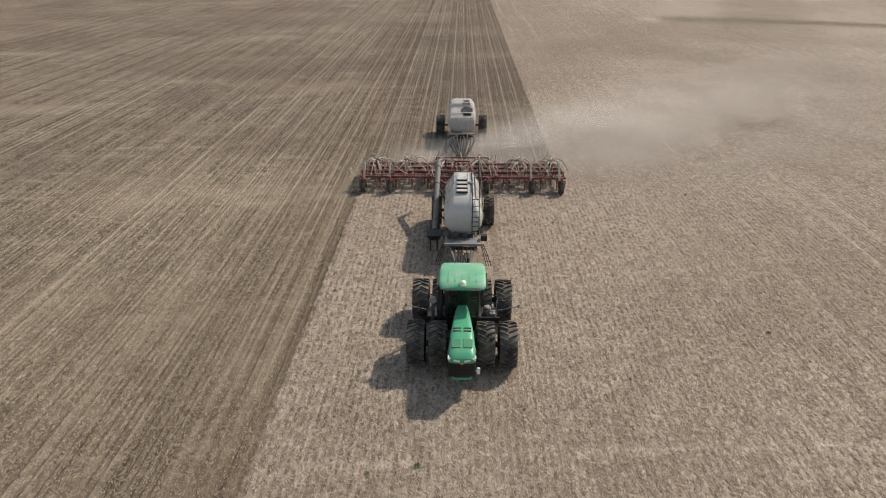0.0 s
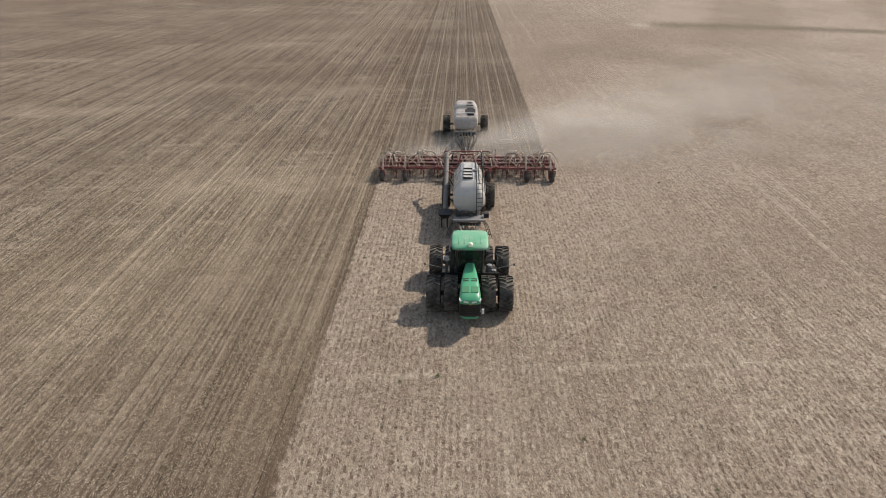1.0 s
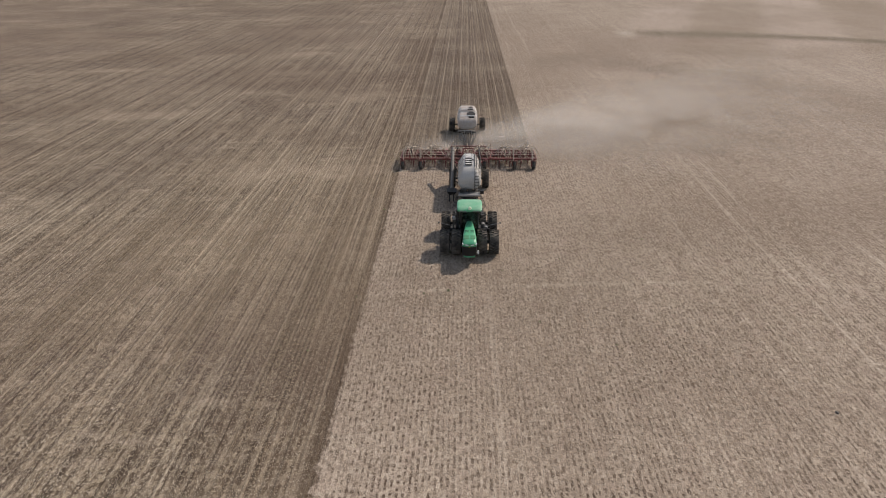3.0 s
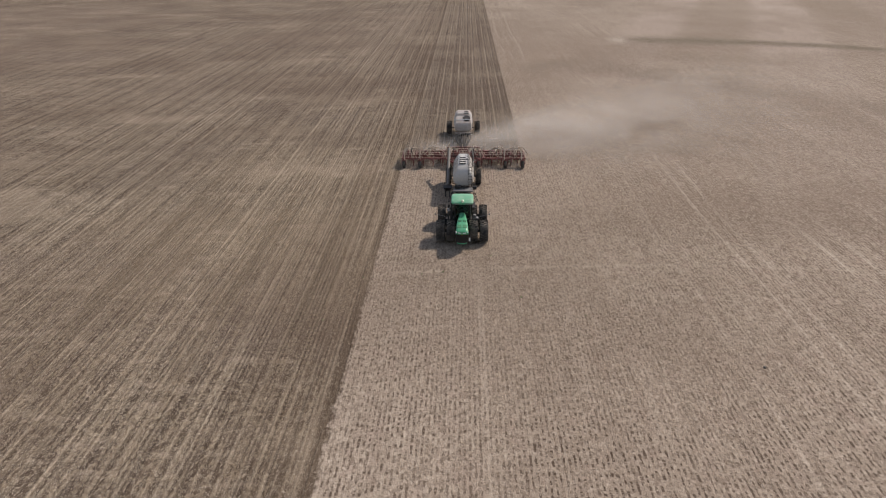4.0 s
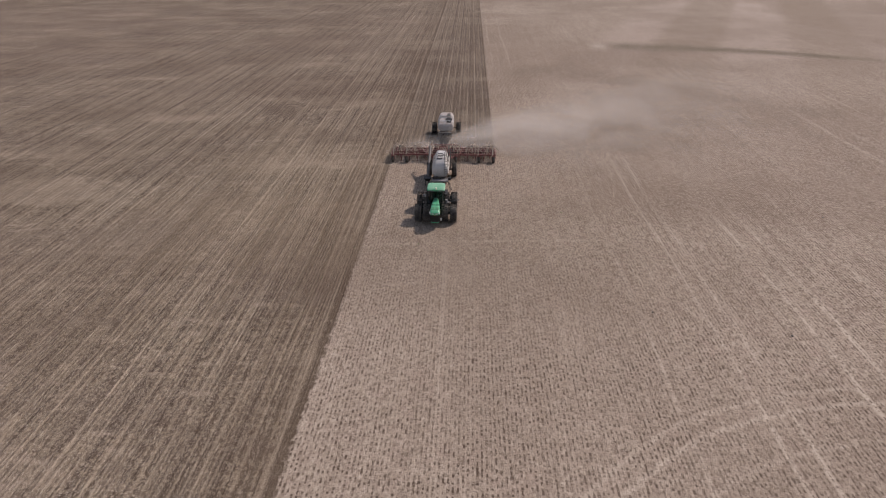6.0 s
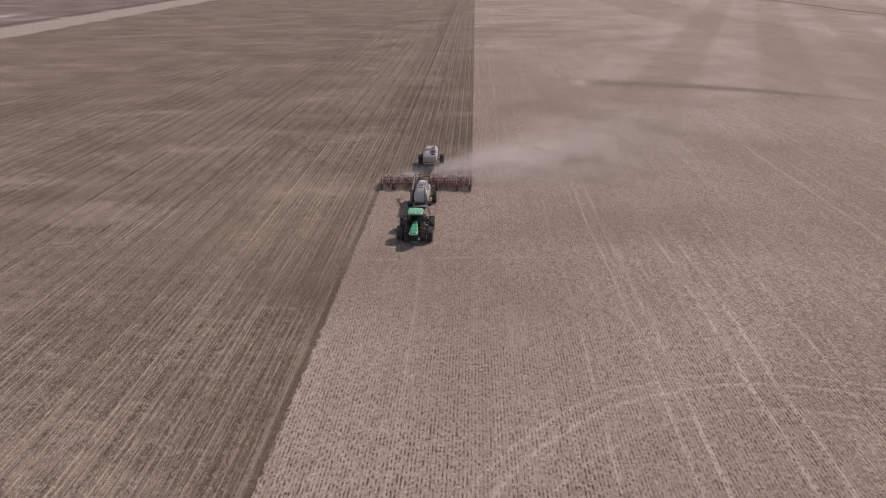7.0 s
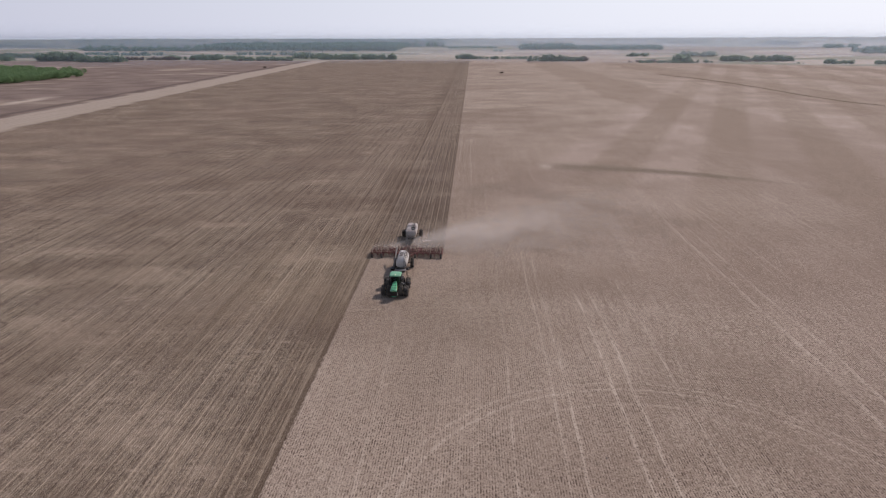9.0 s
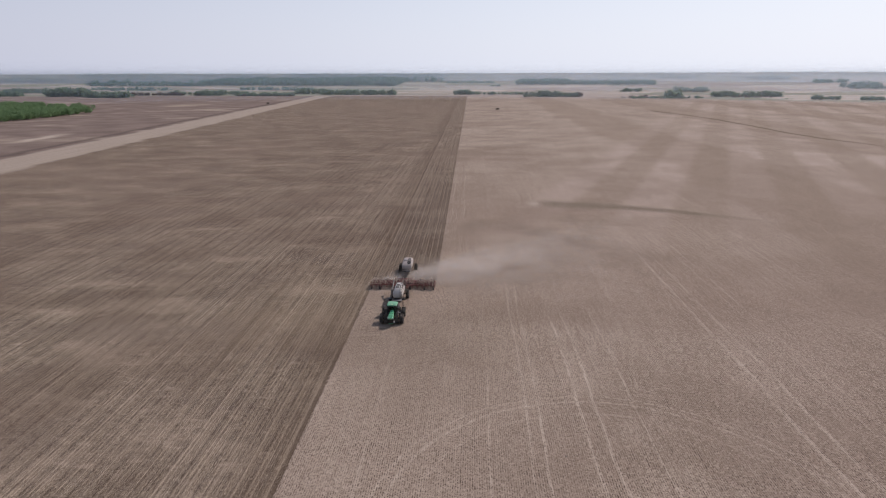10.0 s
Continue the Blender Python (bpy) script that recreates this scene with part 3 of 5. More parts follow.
def rod(bm, a, b, r, seg=10, r2=None):
    a, b = Vector(a), Vector(b)
    d = b - a
    m = Matrix.Translation((a + b) / 2) @ d.to_track_quat("Z", "Y").to_matrix().to_4x4()
    bmesh.ops.create_cone(bm, cap_ends=True, segments=seg, radius1=r, radius2=r if r2 is None else r2, depth=d.length, matrix=m)
    return bm


def bar(bm, a, b, w, h, bevel=0.0):
    """A square beam from a to b."""
    a, b = Vector(a), Vector(b)
    d = b - a
    return box(bm, (a + b) / 2, (w, h, d.length), bevel, d.to_track_quat("Z", "Y").to_matrix())


def pipe(bm, pts, r, seg=7):
    """A bent pipe along the points."""
    pts = [Vector(p) for p in pts]
    rings = []
    for i, p in enumerate(pts):
        d = (pts[min(i + 1, len(pts) - 1)] - pts[max(i - 1, 0)]).normalized()
        u = d.orthogonal().normalized() if i == 0 else (rings_u - d * rings_u.dot(d)).normalized()
        rings_u = u
        w = d.cross(u)
        rings.append([bm.verts.new(p + r * (math.cos(k * 2 * math.pi / seg) * u + math.sin(k * 2 * math.pi / seg) * w)) for k in range(seg)])
    for a, b in zip(rings, rings[1:]):
        for k in range(seg):
            bm.faces.new((a[k], a[(k + 1) % seg], b[(k + 1) % seg], b[k]))
    bm.faces.new(rings[0][::-1]), bm.faces.new(rings[-1])
    return bm


def arc(a, b, rise, n=8, side=(0, 0, 0)):
    a, b, side = Vector(a), Vector(b), Vector(side)
    return [a.lerp(b, i / n) + (Vector((0, 0, rise)) + side) * math.sin(math.pi * i / n) for i in range(n + 1)]


def loft(bm, rings, caps=True):
    vs = [[bm.verts.new(p) for p in r] for r in rings]
    n = len(rings[0])
    for a, b in zip(vs, vs[1:]):
        for k in range(n):
            bm.faces.new((a[k], a[(k + 1) % n], b[(k + 1) % n], b[k]))
    if caps:
        bm.faces.new(vs[0][::-1]), bm.faces.new(vs[-1])
    return bm


def ring_xz(y, hw, z0, z1, power=4.0, n=24, cx=0.0, top=1.0):
    """A rounded cross-section at y; top: how much narrower its upper side is."""
    out = []
    for k in range(n):
        a = 2 * math.pi * (k + 0.5) / n
        c, s = math.cos(a), math.sin(a)
        px = math.copysign(abs(c) ** (2 / power), c)
        pz = math.copysign(abs(s) ** (2 / power), s)
        w = hw * (1 + (top - 1) * (pz + 1) / 2)
        out.append((cx + px * w, y, (z0 + z1) / 2 + pz * (z1 - z0) / 2))
    return out


def lathe_x(bm, profile, seg=40):
    """Turns (x, r) round the x axis."""
    rings = [[(x, r * math.cos(2 * math.pi * k / seg), r * math.sin(2 * math.pi * k / seg)) for k in range(seg)] for x, r in profile]
    return loft(bm, rings, caps=profile[0][1] > 0.001)


def tyre_mesh(radius, width, rim, lugs=22, lug_h=0.05):
    w = width / 2
    bm = bmesh.new()
    r = radius - lug_h
    lathe_x(bm, [(-w * 0.72, rim), (-w * 0.93, rim + (r - rim) * 0.3), (-w, rim + (r - rim) * 0.62), (-w * 0.93, r - 0.05), (-w * 0.78, r - 0.01),
                 (0, r), (w * 0.78, r - 0.01), (w * 0.93, r - 0.05), (w, rim + (r - rim) * 0.62), (w * 0.93, rim + (r - rim) * 0.3), (w * 0.72, rim)], 36)
    # chevron lugs
    for k in range(lugs):
        for side in (-1, 1):
            a0 = 2 * math.pi * (k + (0.5 if side > 0 else 0)) / lugs
            vs = []
            for s, da in ((0.02, 0.0), (0.5, 0.10), (0.97, 0.17)):
                for half in (-0.5, 0.5):
                    a = a0 + side * 0 + da + half * 0.34 / lugs * 4.2
                    for rr in (r - 0.03 - (0.05 if s > 0.9 else 0), radius - (0.02 if s > 0.9 else 0)):
                        vs.append(bm.verts.new((side * s * w, rr * math.sin(a), rr * math.cos(a))))
            for i in (0, 4):
                a, b, c, d, e, f, g, h = vs[i:i + 8] if i + 8 <= len(vs) else vs[4:12]
                for q in ((b, d, h, f), (a, b, f, e), (d, c, g, h)):
                    bm.faces.new(q)
            bm.faces.new((vs[8], vs[9], vs[11], vs[10]))
    return bm


def rim_mesh(radius, width, dish):
    """A dished wheel disc; its face looks along +x."""
    bm = bmesh.new()
    w = width / 2
    lathe_x(bm, [(-w, radius * 0.93), (-w, radius), (w, radius), (w, radius * 0.93), (w * 0.5, radius * 0.85), (dish, radius * 0.62), (dish, radius * 0.32), (dish + 0.06, radius * 0.28), (dish + 0.06, 0.02)], 28)
    for k in range(10):
        a = 2 * math.pi * k / 10
        p = (dish, radius * 0.45 * math.cos(a), radius * 0.45 * math.sin(a))
        rod(bm, p, (dish + 0.03, p[1], p[2]), 0.022, 6)
    return bm


# ---------------------------------------------------------------- ground
def ground_height(x, y):
    """Level round the machine; far off the land rises gently to the horizon."""
    t = min(max((math.hypot(x, y + 40) - 1600) / 3250, 0), 1)
    return 54 * t * t * (3 - 2 * t)


def build_ground():
    radii = [0, 6, 12, 20, 30, 45, 65, 90, 130, 190, 280, 400, 560, 760, 1000, 1250] + [1500 + 120 * i for i in range(28)]
    seg = 120
    co, faces = [(0, -40, 0)], []
    for r in radii[1:]:
        for k in range(seg):
            a = 2 * math.pi * k / seg
            x, y = r * math.cos(a), -40 + r * math.sin(a)
            far = max(0, min(1, (r - 1500) / 800))
            co.append((x, y, ground_height(x, y) + far * 2.5 * noise.noise((x / 500, y / 500, 0))))
    for k in range(seg):
        faces.append((0, 1 + k, 1 + (k + 1) % seg))
    for i in range(len(radii) - 2):
        a, b = 1 + i * seg, 1 + (i + 1) * seg
        for k in range(seg):
            k2 = (k + 1) % seg
            faces.append((a + k, b + k, b + k2, a + k2))
    me = bpy.data.meshes.new("ground")
    me.from_pydata(co, [], faces)
    me.materials.append(M_GROUND)
    me.polygons.foreach_set("use_smooth", [True] * len(me.polygons))
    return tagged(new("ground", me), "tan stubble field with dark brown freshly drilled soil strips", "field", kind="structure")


build_ground()


def raw_mesh(name, verts, faces, material):
    """Many loose triangles, from arrays."""
    me = bpy.data.meshes.new(name)
    n, m = len(verts), len(faces)
    me.vertices.add(n), me.loops.add(3 * m), me.polygons.add(m)
    me.vertices.foreach_set("co", np.asarray(verts, np.float32).ravel())
    me.loops.foreach_set("vertex_index", np.asarray(faces, np.int32).ravel())
    me.polygons.foreach_set("loop_start", np.arange(0, 3 * m, 3, dtype=np.int32))
    me.update(calc_edges=True)
    me.materials.append(material)
    return new(name, me)


rng = np.random.default_rng(4)


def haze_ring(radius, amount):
    """A translucent sheet all round, far beyond the field, added to imitate hazy air."""
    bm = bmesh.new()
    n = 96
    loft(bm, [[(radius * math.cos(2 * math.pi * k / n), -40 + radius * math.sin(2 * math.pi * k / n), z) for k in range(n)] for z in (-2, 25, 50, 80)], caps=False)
    tagged(new("backdrop", mesh_of("backdrop", bm, haze_material(amount), True)), "pale blue sheet imitating haze over the distant country", "haze", kind="structure")


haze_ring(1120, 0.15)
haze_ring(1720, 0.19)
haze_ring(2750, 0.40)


def blades(px, py, h, w, lean, per):
    """Tufts: per upright slips for each place, each a thin triangle of its own."""
    n = len(px)
    px, py = np.repeat(px, per), np.repeat(py, per)
    k = n * per
    a = rng.uniform(0, 2 * np.pi, k)
    px, py = px + rng.normal(0, w * 0.8, k), py + rng.normal(0, w * 0.8, k)
    hh = h * rng.uniform(0.5, 1.3, k)
    ww = w * rng.uniform(0.5, 1.3, k)
    lx, ly = rng.normal(0, lean, k) * hh, rng.normal(0, lean, k) * hh
    v = np.empty((k, 3, 3))
    v[:, 0] = np.stack([px - np.cos(a) * ww / 2, py - np.sin(a) * ww / 2, np.zeros(k)], 1)
    v[:, 1] = np.stack([px + np.cos(a) * ww / 2, py + np.sin(a) * ww / 2, np.zeros(k)], 1)
    v[:, 2] = np.stack([px + lx, py + ly, hh], 1)
    return v.reshape(-1, 3), np.arange(3 * k).reshape(-1, 3)


def lying(px, py, reach=(0.035, 0.11), wide=(0.018, 0.042)):
    """Loose straws lying about, most of them along the rows; each is a slim triangle."""
    k = len(px)
    a = np.pi / 2 + rng.normal(0, 0.75, k)
    half, w = rng.uniform(*reach, k), rng.uniform(*wide, k)
    dx, dy = np.cos(a), np.sin(a)
    z0, z1 = rng.uniform(0.008, 0.04, k), rng.uniform(0.008, 0.07, k)
    v = np.empty((k, 3, 3))
    v[:, 0] = np.stack([px - dx * half - dy * w / 2, py - dy * half + dx * w / 2, z0], 1)
    v[:, 1] = np.stack([px - dx * half + dy * w / 2, py - dy * half - dx * w / 2, z0], 1)
    v[:, 2] = np.stack([px + dx * half, py + dy * half, z1], 1)
    return v.reshape(-1, 3), np.arange(3 * k).reshape(-1, 3)


def strewn(n, cx, cy, near, wide, deep):
    """Places that thin out with the distance from (cx, cy)."""
    x = np.concatenate([rng.normal(cx, near, n), rng.uniform(cx - wide, cx + wide, n // 2)])
    y = np.concatenate([rng.normal(cy, near, n), rng.uniform(cy - deep, cy + deep, n // 2)])
    return x, y


def build_straw():
    # stubble: in rows 0.305 m apart, ahead of the machine and to the east
    x, y = strewn(170000, 7, -4, 16, 45, 55)
    x = np.where(rng.uniform(0, 1, len(x)) < 0.62, np.round(x / 0.305) * 0.305 + rng.normal(0, 0.07, len(x)), x)
    keep = (x > SWATH + 0.1) | ((y < DRILL_Y - 1) & (x > -SWATH + 0.1))
    v, f = lying(x[keep], y[keep])
    tagged(raw_mesh("stubble_straw", v, f, M_STRAW), "short pale straw stubble lying in rows on the field", "stubble", kind="stuff")
    # broken straw on the drilled soil
    x, y = strewn(210000, -13, -2, 16, 45, 55)
    keep = (x < -SWATH - 0.1) | ((y > DRILL_Y + 2.5) & (x < SWATH))
    full = rng.uniform(0.05, 1.0, 400)[(np.floor(x / 0.305).astype(int)) % 400] * rng.uniform(0.3, 1.0, 90)[(np.floor(x / 1.22).astype(int)) % 90]
    keep &= rng.uniform(0, 1, len(x)) < full * full * 2.0
    v, f = lying(x[keep], y[keep], (0.04, 0.11), (0.03, 0.075))
    tagged(raw_mesh("straw_residue", v, f, M_RESIDUE), "broken straw and dark clods strewn over the drilled soil", "crop residue", kind="stuff")


build_straw()


# ---------------------------------------------------------------- far country
def crowns(trees, leaves, size):
    """Leaf clumps for many trees: (x, y, z, height, radius). Each clump is a small bent pair of triangles."""
    V = []
    for x, y, z, h, r in trees:
        k = leaves
        u = rng.normal(size=(k, 3))
        u /= np.linalg.norm(u, axis=1)[:, None]
        rad = rng.uniform(0.45, 1.0, k) ** 0.6
        lump = 1 + 0.35 * np.sin(3 * u[:, 0] + x) * np.cos(4 * u[:, 1] + y)
        c = np.stack([x + u[:, 0] * r * rad * lump, y + u[:, 1] * r * rad * lump, z + h * 0.56 + u[:, 2] * h * 0.45 * rad * lump], 1)
        d = rng.normal(size=(k, 3, 3)) * size * r
        V.append(c[:, None, :] + d)
    v = np.concatenate(V).reshape(-1, 3)
    v[:, 2] = np.maximum(v[:, 2], 0.1)
    return v, np.arange(len(v)).reshape(-1, 3)


def belt(name, label, rows, material, leaves=70, size=0.26, category="trees", dense=1.0, even=0.45):
    """Rows of (x0, y0, x1, y1, depth, height, count)."""
    trees = []
    for x0, y0, x1, y1, depth, h, n in rows:
        d = Vector((x1 - x0, y1 - y0))
        side = Vector((-d.y, d.x)).normalized()
        for i in range(int(n * dense)):
            s = rng.uniform(0, 1)
            p = Vector((x0, y0)) + d * s + side * rng.uniform(0, depth)
            hh = h * rng.uniform(even, 1.15)
            trees.append((p.x, p.y, ground_height(p.x, p.y) - 0.3, hh, hh * rng.uniform(0.38, 0.6)))
    v, f = crowns(trees, leaves, size)
    return tagged(raw_mesh(name, v, f, material), label, category, kind="stuff")


belt("shelterbelt", "row of leafy trees and shrubs along the far field edge", [
    (-25, 1395, 12, 1392, 16, 12, 26), (12, 1392, 143, 1386, 20, 7, 60), (131, 1239, 253, 1235, 14, 10, 60), (165, 1239, 205, 1237, 16, 14, 20), (-355, 1366, -163, 1357, 25, 12, 100),
    (-443, 1454, -361, 1451, 30, 13, 40)], M_LEAF)
belt("shelterbelt", "long low row of trees at the edge of the stubble field", [
    (343, 1141, 491, 1140, 12, 6, 60), (420, 1162, 450, 1161, 16, 15, 20), (569, 1592, 665, 1584, 40, 12, 50), (536, 1226, 689, 1223, 18, 11, 100),
    (670, 1080, 721, 1078, 12, 8, 36), (747, 1053, 786, 1052, 12, 8, 26), (434, 1601, 487, 1600, 20, 10, 24), (620, 1100, 640, 1098, 6, 4, 8), (860, 980, 960, 930, 15, 8, 40)], M_LEAF)
belt("bare_shrubs", "bare brown shrubs along the field edges", [
    (205, 1241, 262, 1238, 8, 9, 22), (330, 1165, 400, 1160, 10, 6, 24), (560, 1180, 640, 1175, 8, 5, 14), (-819, 1341, -685, 1339, 14, 8, 60), (-538, 1290, -396, 1288, 12, 5, 40), (-660, 1330, -640, 1330, 8, 5, 8)], M_TWIG)
belt("shelterbelt", "row of leafy trees behind the neighbouring brown field", [
    (-1250, 1272, -1057, 1273, 40, 13, 90), (-984, 1273, -885, 1272, 40, 17, 90), (-846, 1202, -742, 1200, 30, 13, 70), (-660, 1338, -586, 1336, 20, 12, 46), (-538, 1294, -396, 1292, 20, 9, 64),
    (-1254, 1479, -1142, 1489, 40, 12, 60), (-760, 1420, -560, 1430, 20, 9, 60)], M_LEAF)
belt("tree_bluff", "dense bright green grove standing in the brown field", [
    (-492, 520, -492, 690, 70, 8, 190), (-560, 470, -560, 760, 90, 9, 260), (-650, 420, -650, 820, 140, 9, 420), (-500, 660, -540, 760, 40, 7, 60)], M_LEAF_BRIGHT, 420, 0.115, even=0.9)
belt("far_woods", "broad woods, haze-tinted blue-green, on the far side of the farms", [
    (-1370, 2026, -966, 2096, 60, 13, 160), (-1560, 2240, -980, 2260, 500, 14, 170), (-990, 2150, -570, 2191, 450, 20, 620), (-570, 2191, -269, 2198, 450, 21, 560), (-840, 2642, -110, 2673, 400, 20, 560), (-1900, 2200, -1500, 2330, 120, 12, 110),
    (-1150, 1700, -900, 1690, 40, 10, 70), (-700, 1760, -480, 1740, 40, 10, 70)], M_LEAF_HAZED, 40, 0.32, dense=1.2)
belt("far_woods", "distant woods, haze-tinted blue-green, scattered among pale fields", [
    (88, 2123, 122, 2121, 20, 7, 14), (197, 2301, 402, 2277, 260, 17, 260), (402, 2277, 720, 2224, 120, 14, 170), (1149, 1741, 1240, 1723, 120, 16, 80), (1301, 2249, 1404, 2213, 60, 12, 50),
    (1264, 2625, 1384, 2576, 120, 15, 80), (1241, 2801, 1349, 2758, 40, 9, 40), (887, 2922, 1104, 2851, 60, 11, 70), (-100, 2500, 120, 2490, 60, 9, 60), (500, 2700, 800, 2640, 80, 10, 90)], M_LEAF_HAZED, 40, 0.32, dense=1.2)
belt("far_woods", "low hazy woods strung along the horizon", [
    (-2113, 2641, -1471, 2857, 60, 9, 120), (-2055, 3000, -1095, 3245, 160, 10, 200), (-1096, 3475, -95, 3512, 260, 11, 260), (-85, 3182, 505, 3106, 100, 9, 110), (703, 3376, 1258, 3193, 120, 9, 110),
    (1767, 3062, 2200, 2922, 100, 9, 80), (-2600, 3800, 2600, 3800, 300, 7, 260), (-3000, 4300, 3000, 4300, 200, 5, 260)], M_LEAF_HAZED, 30, 0.36, dense=1.2)
belt("shrub", "low dark shrub standing alone in the stubble", [(52, 762, 57, 763, 1, 2.2, 8)], M_TWIG, 60, 0.4, "shrub")
belt("shrub", "low dark shrub on the grassy field margin", [(-341, 936, -336, 938, 2, 2.4, 6)], M_TWIG, 60, 0.4, "shrub")


def build_lake():
    """A long shallow lake seen edge-on below the horizon."""
    bm = bmesh.new()
    ring = []
    for k in range(48):
        a = 2 * math.pi * k / 48
        s, q = math.cos(a), math.sin(a) * (1 + 0.25 * math.sin(5 * a))
        x, y = -1380 + 330 * s, 3352 + 68 * s + 34 * q
        ring.append(bm.verts.new((x, y, ground_height(-1380, 3400) + 1.5 + 0.004 * (y - 3350))))
    bm.faces.new(ring)
    lake_paint = Tree("still_water")
    wave = lake_paint.noise(lake_paint.place, 0.4, 3)
    lake_paint.bump(wave, 0.1, 0.05)
    tagged(new("water", mesh_of("water", bm, lake_paint.done((0.10, 0.12, 0.13), 0.12))), "pale still lake far off below the horizon", "lake", kind="structure")


build_lake()


def farm_building(x, y, w, d, h, turn, label):
    z = ground_height(x, y)
    b = thing("farm_building", label, "building", x, y, z - 0.5, "far farm buildings")
    b.rotation_euler.z = radians(turn)
    bm = bmesh.new()
    loft(bm, [[(-w / 2, yy, 0), (w / 2, yy, 0), (w / 2, yy, h), (0, yy, h + w * 0.24), (-w / 2, yy, h)] for yy in (-d / 2, d / 2)])
    part("wall", bm, M_WHITE, b)
    bm = bmesh.new()
    for s in (-1, 1):
        bar_w = math.hypot(w / 2 + 0.5, w * 0.26)
        m = Matrix.Rotation(s * math.atan2(w * 0.24, w / 2), 3, "Y")
        box(bm, (s * w * 0.26, 0, h + w * 0.13), (bar_w, d + 1, 0.25), 0, m)
    part("roof", bm, M_STEEL, b)
    bm = bmesh.new()
    box(bm, (0, -d / 2 - 0.05, h * 0.42), (w * 0.34, 0.12, h * 0.84))
    part("door", bm, M_DARK, b)


for args in ((-1250, 2150, 16, 26, 7, 70, "white farm barn with a pale metal roof"), (-1159, 1650, 11, 16, 5, 20, "white farm shed beside distant trees"), (-1215, 2160, 10, 14, 5, 10, "small white farmhouse near a barn"),
             (-1900, 2715, 18, 40, 7, 80, "long white barn among distant woods"), (-1298, 3080, 18, 40, 8, 60, "long pale barn below the horizon"), (-700, 2520, 14, 24, 6, 75, "white barn in front of distant woods"),
             (610, 2420, 14, 22, 6, 30, "white shed beside distant woods"), (900, 3280, 16, 26, 7, 40, "pale barn far off below the horizon")):
    farm_building(*args)


def build_sedge(name, label, pts, width, n, h):
    out_x, out_y = [], []
    lens = [math.dist(a, b) for a, b in zip(pts, pts[1:])]
    for (a, b), l in zip(zip(pts, pts[1:]), lens):
        k = int(n * l / sum(lens))
        s = rng.uniform(0, 1, k)
        out_x.append(a[0] + (b[0] - a[0]) * s + rng.normal(0, 0.5, k))
        out_y.append(a[1] + (b[1] - a[1]) * s + rng.normal(0, width, k))
    v, f = blades(np.concatenate(out_x), np.concatenate(out_y), h, h * 0.9, 0.4, 3)
    tagged(raw_mesh(name, v, f, M_SEDGE), label, "grass", kind="stuff")


build_sedge("ditch_grass", "short dark sedge along a shallow wet runnel", [(44, 119), (58, 117.2), (81, 111), (100, 102.6)], 2.4, 700, 0.13)
DITCH = [(262, 726), (278, 654), (287, 576), (289, 491), (287, 415), (291, 365), (303, 326)]
build_sedge("ditch_grass", "dark grass along a far runnel in the stubble", DITCH, 7, 1100, 0.42)


def build_stones():
    """A few dark stones lying on the stubble."""
    bm = bmesh.new()
    bmesh.ops.create_icosphere(bm, subdivisions=2, radius=0.13)
    for v in bm.verts:
        v.co *= 0.8 + 0.5 * noise.noise(v.co * 5)
        v.co.z *= 0.7
    first = tagged(new("stone", mesh_of("stone", bm, M_STONE, True)), "dark rounded stone lying on the stubble", "stone", "stones on the stubble")
    first.matrix_basis = pose(31, -21, 0.05)
    spots = random.Random(8)
    for i in range(11):
        copy_thing(first, pose(spots.uniform(12, 85), spots.uniform(-45, 60), 0.05, 0, 0, spots.uniform(0, 360)))


build_stones()


def build_weeds():
    """Low green weeds here and there on the stubble and the soil."""
    first = None
    spots = random.Random(21)
    for x, y in ((-1.6, -5.6), (-3.4, -6.0), (-8.4, -6.6), (2.6, -2.6), (7.4, -0.6), (-6.9, 6.2), (-8.2, 9.0), (4.8, -9.5), (-10.5, -13.0), (9.5, -12.0), (15.0, 3.0), (-13.0, 2.0)):
        m = pose(x, y, 0.0, 0, 0, spots.uniform(0, 360)) @ Matrix.Scale(spots.uniform(0.5, 0.9), 4)
        if first is None:
            bm = bmesh.new()
            for k in range(16):
                a, l, rise = k * 2.4, spots.uniform(0.10, 0.24), spots.uniform(0.05, 0.16)
                c, s = math.cos(a), math.sin(a)
                w = l * 0.22
                vs = [bm.verts.new(v) for v in ((0.01 * c, 0.01 * s, 0.02), (c * l * 0.55 - s * w, s * l * 0.55 + c * w, rise), (c * l, s * l, rise * 0.7), (c * l * 0.55 + s * w, s * l * 0.55 - c * w, rise))]
                bm.faces.new(vs)
            first = tagged(new("weed", mesh_of("weed", bm, M_WEED)), "low dull green weed growing in the stubble", "weed", "weeds in the stubble")
            first.matrix_basis = m
        else:
            copy_thing(first, m)


build_weeds()


